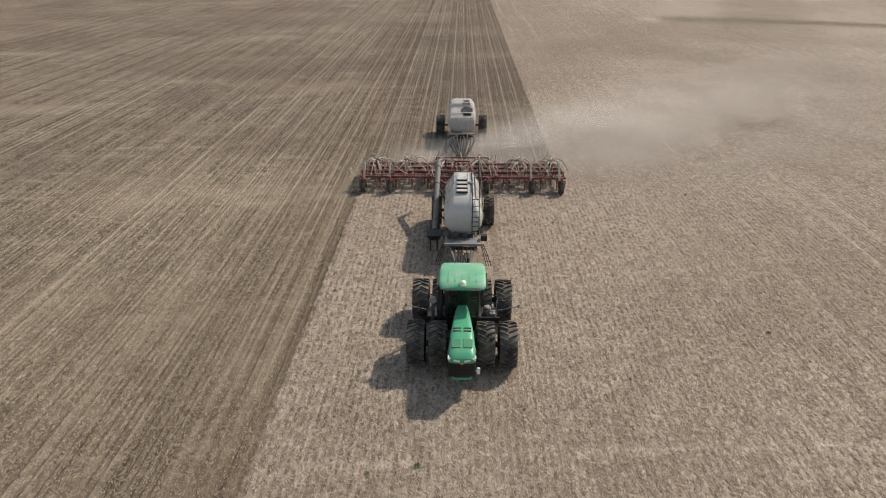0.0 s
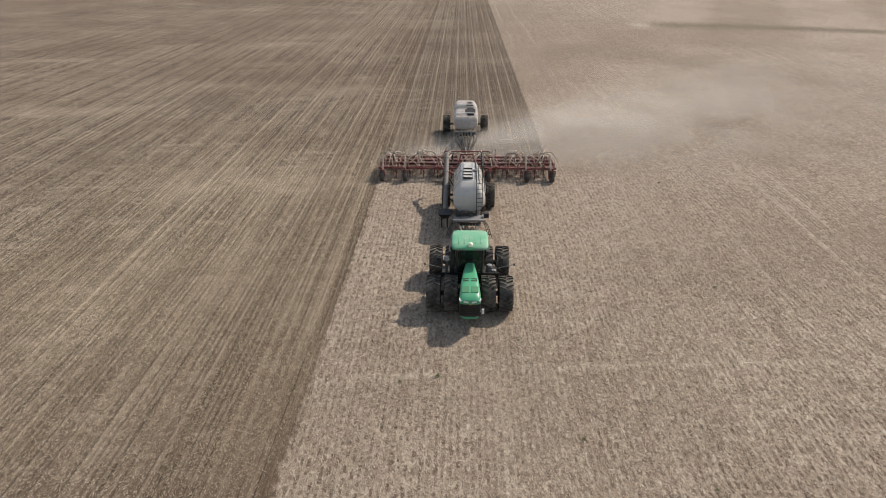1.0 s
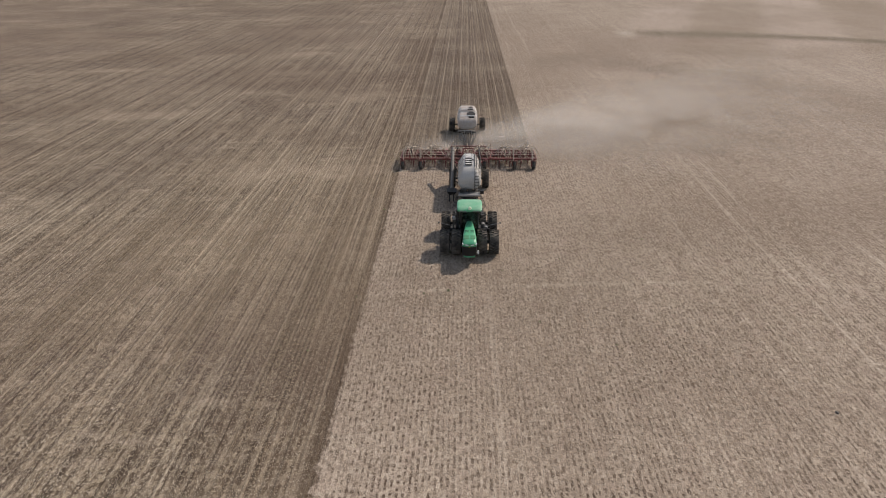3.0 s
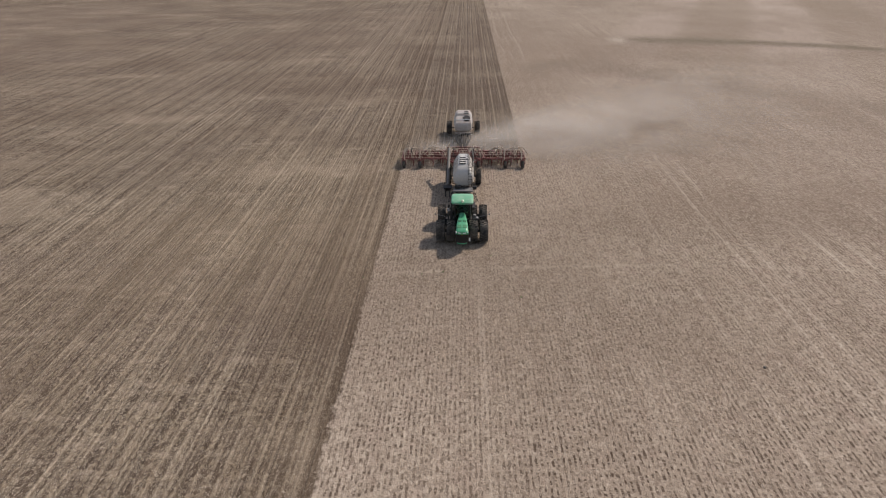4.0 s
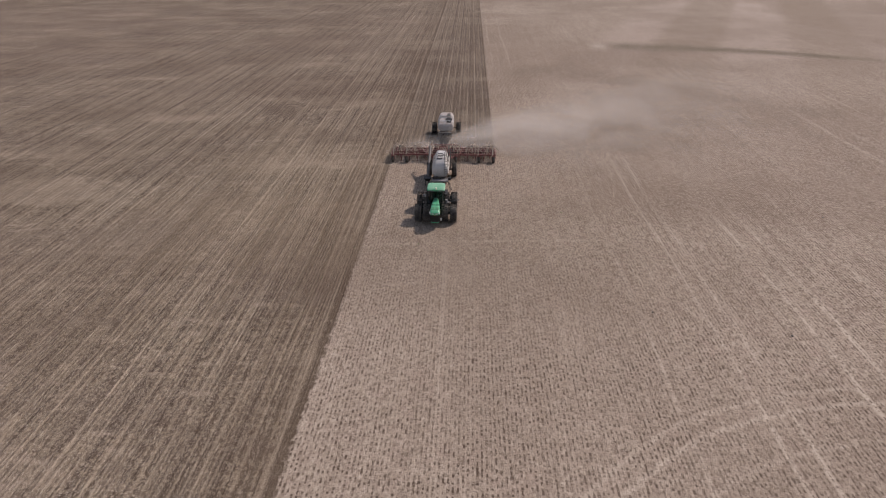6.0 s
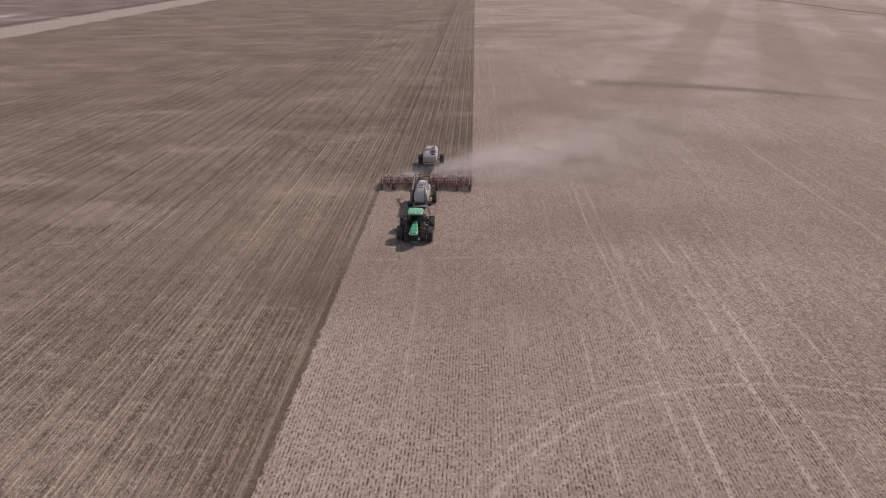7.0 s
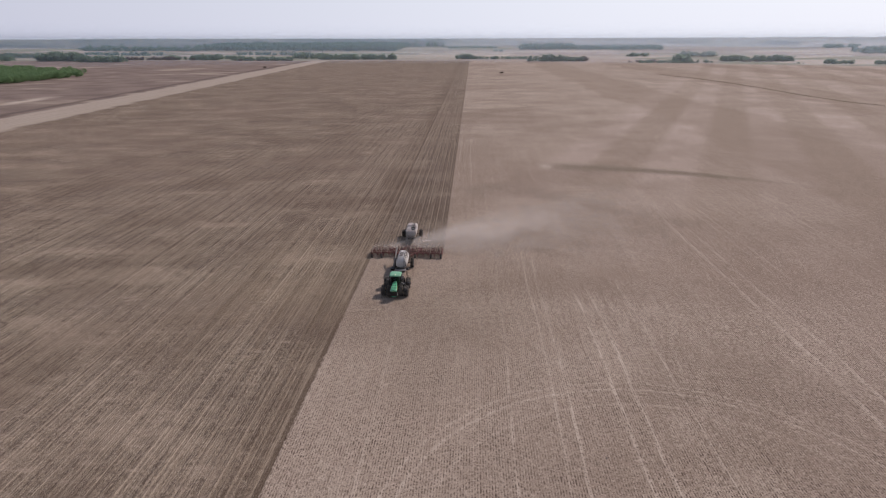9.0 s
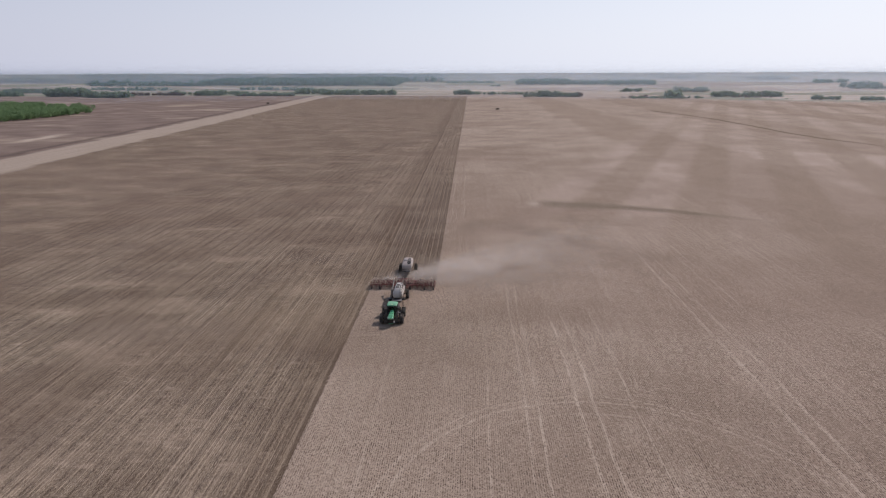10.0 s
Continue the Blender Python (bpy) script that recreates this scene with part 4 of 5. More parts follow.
# ---------------------------------------------------------------- tractor, facing -y
def build_tractor():
    T = thing("tractor", "green articulated four-wheel-drive tractor with dual tyres, dusty, driving over stubble", "tractor")
    RY = (0.42, 4.02)
    bm = bmesh.new()
    loft(bm, [ring_xz(1.45, 0.26, 1.66, 2.50, 4.5, top=0.9), ring_xz(0.9, 0.36, 1.60, 2.52, 5, top=0.9), ring_xz(0.3, 0.45, 1.57, 2.49, 5, top=0.9), ring_xz(-0.4, 0.54, 1.55, 2.43, 5, top=0.9), ring_xz(-1.2, 0.60, 1.55, 2.32, 4.5, top=0.88),
              ring_xz(-1.62, 0.62, 1.62, 2.20, 4, top=0.86), ring_xz(-1.82, 0.60, 1.72, 2.12, 3.5, top=0.86), ring_xz(-1.90, 0.53, 1.82, 2.04, 3, top=0.86)])
    hood = part("hood", bm, M_GREEN, T, smooth=True)
    # vents and dark screens sunk in the hood
    for s in (-1, 1):
        for i in range(2):
            bm = bmesh.new()
            box(bm, (s * 0.22, -0.34 - 0.17 * i, 2.428 - 0.02 * i), (0.33, 0.08, 0.035), 0.012)
            part("vent_slot", bm, M_BLACK, hood)
        bm = bmesh.new()
        box(bm, (s * 0.25, -1.22, 2.305), (0.38, 0.46, 0.03), 0.012, Euler((radians(11), radians(s * 2), 0)).to_matrix())
        part("hood_screen", bm, worn_green_dark, hood)
        bm = bmesh.new()
        loft(bm, [[(s * a, -1.93 + abs(a - 0.10) * 0.12, 1.86 + b + a * 0.06) for a, b in ((0.08, 0.0), (0.56, 0.03), (0.58, 0.14), (0.10, 0.09))],
                  [(s * a, -1.74 + abs(a - 0.10) * 0.12, 1.88 + b + a * 0.06) for a, b in ((0.08, 0.0), (0.56, 0.03), (0.58, 0.14), (0.10, 0.09))]])
        part("headlight", bm, M_LAMP, T)
        bm = bmesh.new()
        box(bm, (s * 0.50, -0.3, 1.76), (0.03, 1.7, 0.06), 0.01, Matrix.Rotation(radians(s * 6), 3, "Z"))
        part("stripe", bm, M_YELLOW, hood)
    bm = bmesh.new()
    loft(bm, [[(sx * 0.58, y0, 1.86), (sx * 0.58, y0 + dy, 0.80), (-sx * 0.58, y0 + dy, 0.80), (-sx * 0.58, y0, 1.86)] for sx, y0, dy in ((1, -1.1, 0.0), (1, -1.72, 0.28), (0.94, -1.84, 0.30))])
    grille = part("grille", bm, M_BLACK, T, smooth=True)
    for i in range(5):
        bm = bmesh.new()
        box(bm, (0, -1.59 - 0.042 * i, 1.0 + 0.15 * i), (0.96, 0.05, 0.025))
        part("grille_bar", bm, M_BLACK, grille)
    bm = bmesh.new()
    box(bm, (0, -1.83, 1.74), (0.13, 0.05, 0.10), 0.02)
    part("badge", bm, M_YELLOW, grille)
    bm = bmesh.new()
    loft(bm, [ring_xz(-0.95, 0.46, 0.55, 0.78, 6), ring_xz(-1.42, 0.46, 0.56, 0.76, 6), ring_xz(-1.52, 0.36, 0.60, 0.70, 4)])
    part("front_weight", bm, M_GREEN, T, smooth=True)
    bm = bmesh.new()
    box(bm, (0.70, -1.45, 1.05), (0.14, 0.08, 0.32), 0.02)
    rod(bm, (0.5, -1.35, 1.0), (0.70, -1.43, 1.0), 0.025)
    part("plate_bracket", bm, M_LAMP, T, "pale rectangular plate on a bracket")
    bm = bmesh.new()
    box(bm, (0, -0.1, 1.12), (0.76, 2.6, 0.9), 0.05)
    box(bm, (0, 0.0, 0.85), (0.7, 3.0, 0.5), 0.05)
    for k in range(6):
        box(bm, (0.39, -1.0 + 0.36 * k, 1.25), (0.04, 0.2, 0.45), 0.01)
        box(bm, (-0.39, -1.0 + 0.36 * k, 1.25), (0.04, 0.2, 0.45), 0.01)
    part("engine_block", bm, M_DARK, T)
    bm = bmesh.new()
    box(bm, (0, 3.7, 1.0), (0.8, 3.0, 0.55), 0.06)
    box(bm, (0, 4.7, 1.35), (1.1, 1.1, 0.35), 0.06)
    rod(bm, (0, 2.2, 0.6), (0, 2.2, 1.4), 0.16, 14)
    part("rear_frame", bm, M_DARK, T)
    for y in RY:
        bm = bmesh.new()
        rod(bm, (-2.3, y, 1.02), (2.3, y, 1.02), 0.14, 14)
        rod(bm, (-0.7, y, 1.02), (0.7, y, 1.02), 0.28, 16)
        part("axle", bm, M_DARK, T)
    # cab
    bm = bmesh.new()
    box(bm, (0, 2.15, 1.62), (1.75, 1.65, 0.45), 0.05)
    box(bm, (0, 2.15, 1.30), (1.3, 1.6, 0.5), 0.05)
    part("cab_floor", bm, M_BLACK, T)
    bm = bmesh.new()
    corners = {(-1, 0): (0.70, 1.32), (-1, 1): (0.86, 2.9), (1, 0): (0.70, 1.32), (1, 1): (0.86, 2.9)}
    for (s, k), (w, y) in corners.items():
        bar(bm, (s * w, y, 1.80), (s * (w + 0.04), y + (0.02 if k else -0.02), 3.45), 0.09, 0.09, 0.015)
        bar(bm, (s * 0.88, 2.05, 1.80), (s * 0.92, 2.05, 3.45), 0.07, 0.07, 0.015)
    for z in (1.85, 3.42):
        bar(bm, (-0.72, 1.32, z), (0.72, 1.32, z), 0.07, 0.07)
        bar(bm, (-0.86, 2.9, z), (0.86, 2.9, z), 0.07, 0.07)
        for s in (-1, 1):
            bar(bm, (s * 0.72, 1.32, z), (s * 0.88, 2.05, z), 0.07, 0.07)
            bar(bm, (s * 0.88, 2.05, z), (s * 0.86, 2.9, z), 0.07, 0.07)
    cab = part("cab_frame", bm, M_BLACK, T)
    for pts in ([(-0.68, 1.30), (0.68, 1.30)], [(0.73, 1.36), (0.90, 2.02)], [(0.90, 2.10), (0.89, 2.86)], [(-0.73, 1.36), (-0.90, 2.02)], [(-0.90, 2.10), (-0.89, 2.86)], [(-0.82, 2.92), (0.82, 2.92)]):
        (xa, ya), (xb, yb) = pts
        n = Vector((yb - ya, xa - xb, 0)).normalized() * 0.006
        bm = bmesh.new()
        loft(bm, [[(xa + d * n.x, ya + d * n.y, 1.9), (xb + d * n.x, yb + d * n.y, 1.9), (xb + d * n.x, yb + d * n.y, 3.38), (xa + d * n.x, ya + d * n.y, 3.38)] for d in (-1, 1)])
        part("window", bm, M_GLASS, cab).visible_shadow = False
    bm = bmesh.new()
    loft(bm, [ring_xz(0.98, 0.90, 3.50, 3.62, 3), ring_xz(1.06, 1.0, 3.44, 3.70, 4), ring_xz(1.4, 1.04, 3.44, 3.76, 5), ring_xz(2.3, 1.05, 3.44, 3.80, 5), ring_xz(2.78, 1.0, 3.44, 3.80, 5), ring_xz(2.98, 0.94, 3.5, 3.74, 4)])
    roof = part("cab_roof", bm, M_ROOF, T, "dusty pale green cab roof", smooth=True)
    for i in range(5):
        bm = bmesh.new()
        box(bm, (-0.62 + 0.31 * i, 1.95, 3.783), (0.035, 1.3, 0.02), 0.006)
        part("roof_rib", bm, M_ROOF, roof)
    for s in (-1, 1):
        for dx in (0.38, 0.66):
            bm = bmesh.new()
            box(bm, (s * dx, 0.985, 3.53), (0.2, 0.06, 0.09), 0.015)
            part("work_light", bm, M_STEEL, roof)
    bm = bmesh.new()
    bmesh.ops.create_uvsphere(bm, u_segments=16, v_segments=8, radius=0.13, matrix=Matrix.Translation((0.02, 1.12, 3.80)) @ Matrix.Diagonal((1, 1, 0.8, 1)))
    rod(bm, (0.02, 1.12, 3.68), (0.02, 1.12, 3.78), 0.14, 16)
    part("satellite_dome", bm, M_BEACON, roof, "pale yellow positioning dome", smooth=True)
    bm = bmesh.new()
    box(bm, (0, 2.35, 2.2), (0.55, 0.5, 0.18), 0.05)
    box(bm, (0, 2.62, 2.6), (0.52, 0.14, 0.75), 0.05)
    part("driver_seat", bm, M_SEAT, T)
    bm = bmesh.new()
    rod(bm, (0, 1.55, 1.85), (0, 1.75, 2.35), 0.04)
    bmesh.ops.create_cone(bm, cap_ends=True, segments=20, radius1=0.22, radius2=0.22, depth=0.03, matrix=Matrix.Translation((0, 1.77, 2.38)) @ Matrix.Rotation(radians(25), 4, "X"))
    part("steering_wheel", bm, M_SEAT, T)
    # exhaust and air cleaner on the right-hand side of the machine
    bm = bmesh.new()
    rod(bm, (-1.02, 1.35, 1.6), (-1.02, 1.35, 2.7), 0.13, 16)
    rod(bm, (-1.02, 1.35, 2.7), (-1.02, 1.35, 3.35), 0.075, 12)
    rod(bm, (-1.02, 1.35, 3.35), (-1.08, 1.30, 3.5), 0.075, 12)
    part("exhaust", bm, M_BLACK, T, smooth=True)
    bm = bmesh.new()
    rod(bm, (-1.32, 1.2, 1.5), (-1.32, 1.2, 2.75), 0.08, 14)
    cleaner = part("air_cleaner", bm, M_DARK, T, smooth=True)
    bm = bmesh.new()
    rod(bm, (-1.32, 1.2, 2.75), (-1.32, 1.2, 2.95), 0.17, 16, 0.13)
    part("cap", bm, M_STEEL, cleaner, smooth=True)
    # platforms, tanks, steps and rails
    for s in (-1, 1):
        bm = bmesh.new()
        box(bm, (s * 1.25, 2.05, 1.52), (0.75, 1.1, 0.10), 0.02)
        box(bm, (s * 1.2, 2.05, 1.05), (0.6, 0.85, 0.8), 0.1)
        part("fuel_tank", bm, M_BLACK, T)
        bm = bmesh.new()
        box(bm, (s * 1.28, 1.46, 1.62), (0.86, 0.09, 0.30), 0.03)
        part("step_guard", bm, M_BLACK, T)
        bm = bmesh.new()
        for x, y in ((0.98, 1.55), (1.6, 1.55), (1.6, 2.5)):
            rod(bm, (s * x, y, 1.55), (s * x, y, 2.45), 0.022, 6)
        pipe(bm, [(s * 0.98, 1.55, 2.45), (s * 1.6, 1.55, 2.45), (s * 1.6, 2.5, 2.45)], 0.022, 6)
        pipe(bm, [(s * 0.98, 1.55, 2.0), (s * 1.6, 1.55, 2.0), (s * 1.6, 2.5, 2.0)], 0.018, 6)
        part("handrail", bm, M_BLACK, T)
        bm = bmesh.new()
        pipe(bm, [(s * 0.92, 1.25, 3.3), (s * 1.5, 1.0, 3.2), (s * 1.75, 0.95, 3.05)], 0.025, 6)
        arm = part("mirror_arm", bm, M_BLACK, T)
        bm = bmesh.new()
        box(bm, (s * 1.75, 0.95, 2.8), (0.26, 0.08, 0.45), 0.03)
        part("mirror", bm, M_BLACK, arm)
        bm = bmesh.new()
        pipe(bm, [(s * 1.6, 2.0, 1.75), (s * 2.2, 1.95, 1.95), (s * 2.6, 1.95, 2.05)], 0.022, 6)
        box(bm, (s * 2.6, 1.95, 2.05), (0.10, 0.06, 0.18), 0.02)
        part("marker_arm", bm, M_STEEL, T, "pale steel marker arm")
        bm = bmesh.new()
        box(bm, (s * 1.0, 4.0, 2.14), (0.5, 1.5, 0.05), 0.02)
        box(bm, (s * 0.85, 4.0, 1.85), (0.05, 1.2, 0.6), 0.02)
        part("mudguard", bm, M_BLACK, T)
    bm = bmesh.new()
    rod(bm, (1.16, 1.95, 1.57), (1.16, 1.95, 1.98), 0.17, 16)
    bmesh.ops.create_uvsphere(bm, u_segments=16, v_segments=8, radius=0.17, matrix=Matrix.Translation((1.16, 1.95, 1.98)) @ Matrix.Diagonal((1, 1, 0.45, 1)))
    box(bm, (1.42, 1.9, 1.66), (0.24, 0.34, 0.18), 0.03)
    part("reservoir", bm, M_STEEL, T, "pale grey reservoir on the cab platform", smooth=True)
    bm = bmesh.new()
    box(bm, (0, 3.35, 1.75), (1.3, 0.75, 0.6), 0.06)
    box(bm, (0, 4.3, 1.6), (0.9, 1.0, 0.35), 0.05)
    part("rear_deck", bm, M_BLACK, T)
    bm = bmesh.new()
    bar(bm, (0, 4.6, 0.55), (0, 6.3, 0.5), 0.16, 0.09, 0.02)
    for s in (-1, 1):
        bar(bm, (s * 0.3, 4.9, 0.9), (s * 0.42, 5.8, 0.75), 0.07, 0.07, 0.015)
    part("drawbar", bm, M_DARK, T)
    # eight tyres
    tyre = rim = None
    for y in RY:
        for s in (-1, 1):
            for x, dish in ((1.06, 0.12), (2.04, -0.10)):
                m = pose(s * x, y, 1.03, 0, 0, 0 if s > 0 else 180) @ pose(0, 0, 0, random.uniform(0, 360), 0, 0)
                if tyre is None:
                    tyre = part("tyre", tyre_mesh(1.03, 0.80, 0.56, 22, 0.08), M_RUBBER, T, smooth=True)
                    part("rim", rim_mesh(0.56, 0.6, 0.05), M_YELLOW, tyre, "dusty yellow steel rim", smooth=True)
                    tyre.matrix_basis = m
                else:
                    again(tyre, T, m)
    return T


worn_green_dark = worn("green_mesh_screen", (0.03, 0.215, 0.09), dust=0.15, rough=0.6)
build_tractor()


# ---------------------------------------------------------------- air cart towed behind the tractor
def tank_ring(y, hw, z0, z1, shoulder, top):
    """Half-octagon tank section: belly, wall, shoulder and flat top."""
    zm = z0 + (z1 - z0) * 0.28
    pts = [(0.62 * hw, z0), (hw, zm), (hw, z0 + (z1 - z0) * shoulder), (top * hw, z1), (0, z1 + 0.03)]
    right = [(x, y, z) for x, z in pts]
    return right + [(-x, y, z) for x, y, z in right[-2::-1]]


def build_air_cart():
    C = thing("air_cart", "grey steel seed tank cart with ladder and loading auger, dusty", "seed cart", 0.05, 0, 0)
    bm = bmesh.new()
    loft(bm, [tank_ring(10.2, 0.92, 1.80, 2.75, 0.7, 0.80), tank_ring(10.32, 1.05, 1.60, 3.15, 0.66, 0.68), tank_ring(10.65, 1.11, 1.45, 3.52, 0.62, 0.56), tank_ring(11.1, 1.12, 1.40, 3.75, 0.60, 0.50),
              tank_ring(14.6, 1.12, 1.40, 3.75, 0.60, 0.50), tank_ring(15.3, 1.08, 1.6, 3.3, 0.62, 0.55), tank_ring(15.5, 0.95, 1.9, 2.9, 0.62, 0.6)])
    bmesh.ops.bevel(bm, geom=[e for e in bm.edges if e.calc_length() > 0.4], offset=0.05, segments=2, affect="EDGES")
    tank = part("tank", bm, M_GREY, C, smooth=True)
    for y in (11.25, 12.9, 14.55):
        bm = bmesh.new()
        loft(bm, [[(x * 1.015, yy, 2.55 + (z - 2.55) * 1.012) for x, _, z in tank_ring(y, 1.12, 1.40, 3.75, 0.62, 0.50)] for yy in (y - 0.025, y + 0.025)])
        part("seam_band", bm, M_GREY, tank)
    # hatches on the top with black frames
    for i, y in enumerate((11.4, 12.0, 12.6, 13.4)):
        bm = bmesh.new()
        box(bm, (-0.1, y, 3.80), (0.56, 0.46 if i < 3 else 0.7, 0.07), 0.02)
        hatch = part("hatch", bm, M_GREY, tank)
        bm = bmesh.new()
        box(bm, (-0.1, y - (0.27 if i < 3 else 0.4), 3.845), (0.66, 0.11, 0.10), 0.015)
        part("hatch_clamp", bm, M_BLACK, hatch)
    bm = bmesh.new()
    for x in (-0.42, 0.24):
        bar(bm, (x, 11.1, 3.83), (x, 14.2, 3.83), 0.04, 0.05)
    part("top_rail", bm, M_STEEL, tank)
    bm = bmesh.new()
    rod(bm, (0.42, 12.7, 3.66), (0.42, 12.7, 3.82), 0.17, 18)
    bmesh.ops.create_uvsphere(bm, u_segments=16, v_segments=8, radius=0.17, matrix=Matrix.Translation((0.42, 12.7, 3.82)) @ Matrix.Diagonal((1, 1, 0.5, 1)))
    part("lid", bm, M_STEEL, tank, "round shiny filler lid", smooth=True)
    bm = bmesh.new()
    for x in (0.52, 0.92):
        pipe(bm, [(x, 10.10, 1.6), (x, 10.14, 2.70), (x, 10.30, 3.2), (x, 10.62, 3.60), (x, 11.1, 3.88), (x, 11.8, 3.95)], 0.024, 6)
    for py, pz in ((10.10, 1.8), (10.12, 2.1), (10.13, 2.4), (10.14, 2.7), (10.23, 3.0), (10.36, 3.3), (10.62, 3.60)):
        rod(bm, (0.52, py, pz), (0.92, py, pz), 0.024, 6)
    part("ladder", bm, M_BLACK, C)
    bm = bmesh.new()
    pipe(bm, [(0.98, 11.8, 3.2), (0.98, 11.9, 4.45), (0.98, 14.9, 4.45), (0.98, 15.0, 3.2)], 0.04, 6)
    pipe(bm, [(0.98, 11.9, 4.05), (0.98, 14.9, 4.05)], 0.02, 6)
    rod(bm, (0.98, 13.4, 3.2), (0.98, 13.4, 4.45), 0.022, 6)
    part("guard_rail", bm, M_BLACK, C)
    for x, z in ((0.52, 3.80), (0.70, 3.56)):
        bm = bmesh.new()
        pipe(bm, [(x, 10.95, z - 0.12), (x, 11.3, z), (x, 14.2, z), (x, 14.7, z - 0.1)], 0.04, 8)
        part("air_line", bm, M_BLACK, tank)
    # platform and meter boxes at the front
    bm = bmesh.new()
    box(bm, (0.0, 9.55, 1.45), (2.05, 0.95, 0.06), 0.015)
    box(bm, (0.0, 9.06, 1.47), (2.2, 0.10, 0.14), 0.02)
    part("platform", bm, M_STEEL, C)
    bm = bmesh.new()
    box(bm, (-0.15, 10.1, 1.25), (1.5, 0.5, 0.5), 0.04)
    rod(bm, (-0.45, 9.75, 1.62), (-0.45, 9.75, 1.85), 0.2, 14)
    rod(bm, (0.1, 9.8, 1.55), (0.1, 9.8, 1.8), 0.14, 14)
    box(bm, (-0.8, 9.85, 1.65), (0.25, 0.3, 0.35), 0.03)
    part("fan_unit", bm, M_DARK, C)
    bm = bmesh.new()
    box(bm, (1.22, 9.7, 1.62), (0.36, 0.36, 0.34), 0.04)
    part("tool_box", bm, M_BLACK, C)
    for s in (-1, 1):
        bm = bmesh.new()
        for k in range(3):
            pipe(bm, [(s * (0.98 + 0.08 * k), 9.3, 1.4), (s * (1.15 + 0.1 * k), 8.9, 1.1), (s * (1.35 + 0.13 * k), 8.3, 0.5)], 0.025, 6)
        for k in range(3):
            rod(bm, (s * (1.1 + 0.12 * k), 9.1 - 0.25 * k, 1.2 - 0.28 * k), (s * (1.35 + 0.12 * k), 9.1 - 0.25 * k, 1.2 - 0.28 * k), 0.02, 6)
        part("steps", bm, M_BLACK, C)
    # frame, hitch and axle
    bm = bmesh.new()
    for s in (-1, 1):
        bar(bm, (s * 0.75, 9.1, 1.2), (s * 0.75, 16.6, 1.1), 0.14, 0.24, 0.02)
    for y in (9.2, 11.5, 14.85, 16.5):
        bar(bm, (-0.75, y, 1.15), (0.75, y, 1.15), 0.14, 0.2, 0.02)
    bar(bm, (-1.7, 14.85, 0.98), (1.7, 14.85, 0.98), 0.16, 0.16, 0.02)
    bar(bm, (0, 16.5, 0.9), (0, 18.6, 0.75), 0.16, 0.2, 0.02)
    part("frame", bm, M_DARK, C)
    bm = bmesh.new()
    for s in (-1, 1):
        bar(bm, (s * 0.75, 9.2, 1.2), (0.0, 6.4, 0.62), 0.12, 0.16, 0.02)
    bar(bm, (0, 6.7, 0.62), (0, 6.1, 0.58), 0.2, 0.14, 0.02)
    part("hitch", bm, M_AUGER, C, "dark dusty A-frame hitch")
    # dark boxes added to stand in for the shadow and hoses round the hitch
    bm = bmesh.new()
    box(bm, (-0.12, 8.0, 0.86), (0.5, 1.3, 0.34), 0.05)
    box(bm, (0.22, 8.5, 0.92), (0.3, 0.7, 0.3), 0.04)
    part("hitch_box", bm, M_DARK, C)
    bm = bmesh.new()
    for k in range(5):
        x = -0.24 + 0.12 * k
        pipe(bm, [(x * 0.6, 5.3, 1.3), (x, 6.2, 1.0), (x * 1.5, 7.4, 0.9 + 0.1 * k), (x * 2, 9.1, 1.3)], 0.03, 6)
    part("hydraulic_hose", bm, M_BLACK, C)
    tyre = part("tyre", tyre_mesh(0.97, 0.66, 0.5, 20), M_RUBBER, C, smooth=True)
    part("rim", rim_mesh(0.5, 0.5, 0.05), M_WHITE, tyre, "dusty white steel rim", smooth=True)
    tyre.matrix_basis = pose(1.72, 14.85, 0.97, 40)
    again(tyre, C, pose(-1.72, 14.85, 0.97, 10, 0, 180))
    # loading auger, folded back along the side
    bm = bmesh.new()
    rod(bm, (-1.72, 11.5, 1.15), (-1.72, 17.9, 3.25), 0.17, 16)
    for k in range(4):
        p = Vector((-1.72, 11.5, 1.15)).lerp(Vector((-1.72, 17.9, 3.25)), 0.12 + 0.26 * k)
        q = Vector((-1.72, 11.5, 1.15)).lerp(Vector((-1.72, 17.9, 3.25)), 0.135 + 0.26 * k)
        rod(bm, p, q, 0.205, 16)
    auger = part("auger_tube", bm, M_AUGER, C, "dark steel loading auger tube", smooth=True)
    bm = bmesh.new()
    loft(bm, [[(-1.72 - a, 11.0 - b, 1.25) for a, b in ((0.48, 0.5), (-0.48, 0.5), (-0.48, -0.5), (0.48, -0.5))], [(-1.72 - a, 11.1 - b, 0.75) for a, b in ((0.2, 0.2), (-0.2, 0.2), (-0.2, -0.2), (0.2, -0.2))]])
    part("auger_hopper", bm, M_BLACK, auger)
    bm = bmesh.new()
    rod(bm, (-1.72, 17.8, 3.3), (-1.72, 17.95, 2.3), 0.15, 12, 0.12)
    part("auger_spout", bm, M_BLACK, auger)
    for a, b in (((-1.05, 12.9, 1.2), (-1.72, 13.0, 1.65)), ((-1.05, 15.4, 1.3), (-1.72, 15.6, 2.45))):
        part("auger_bracket", bar(bmesh.new(), a, b, 0.08, 0.08), M_BLACK, C)
    part("auger_motor", box(bmesh.new(), (-1.75, 12.0, 0.95), (0.55, 0.5, 0.4), 0.04), M_BLACK, C)
    for x in (-1.55, -1.95):
        part("auger_leg", rod(bmesh.new(), (x, 10.6, 0.2), (x, 10.6, 1.1), 0.05, 8), M_BLACK, C)
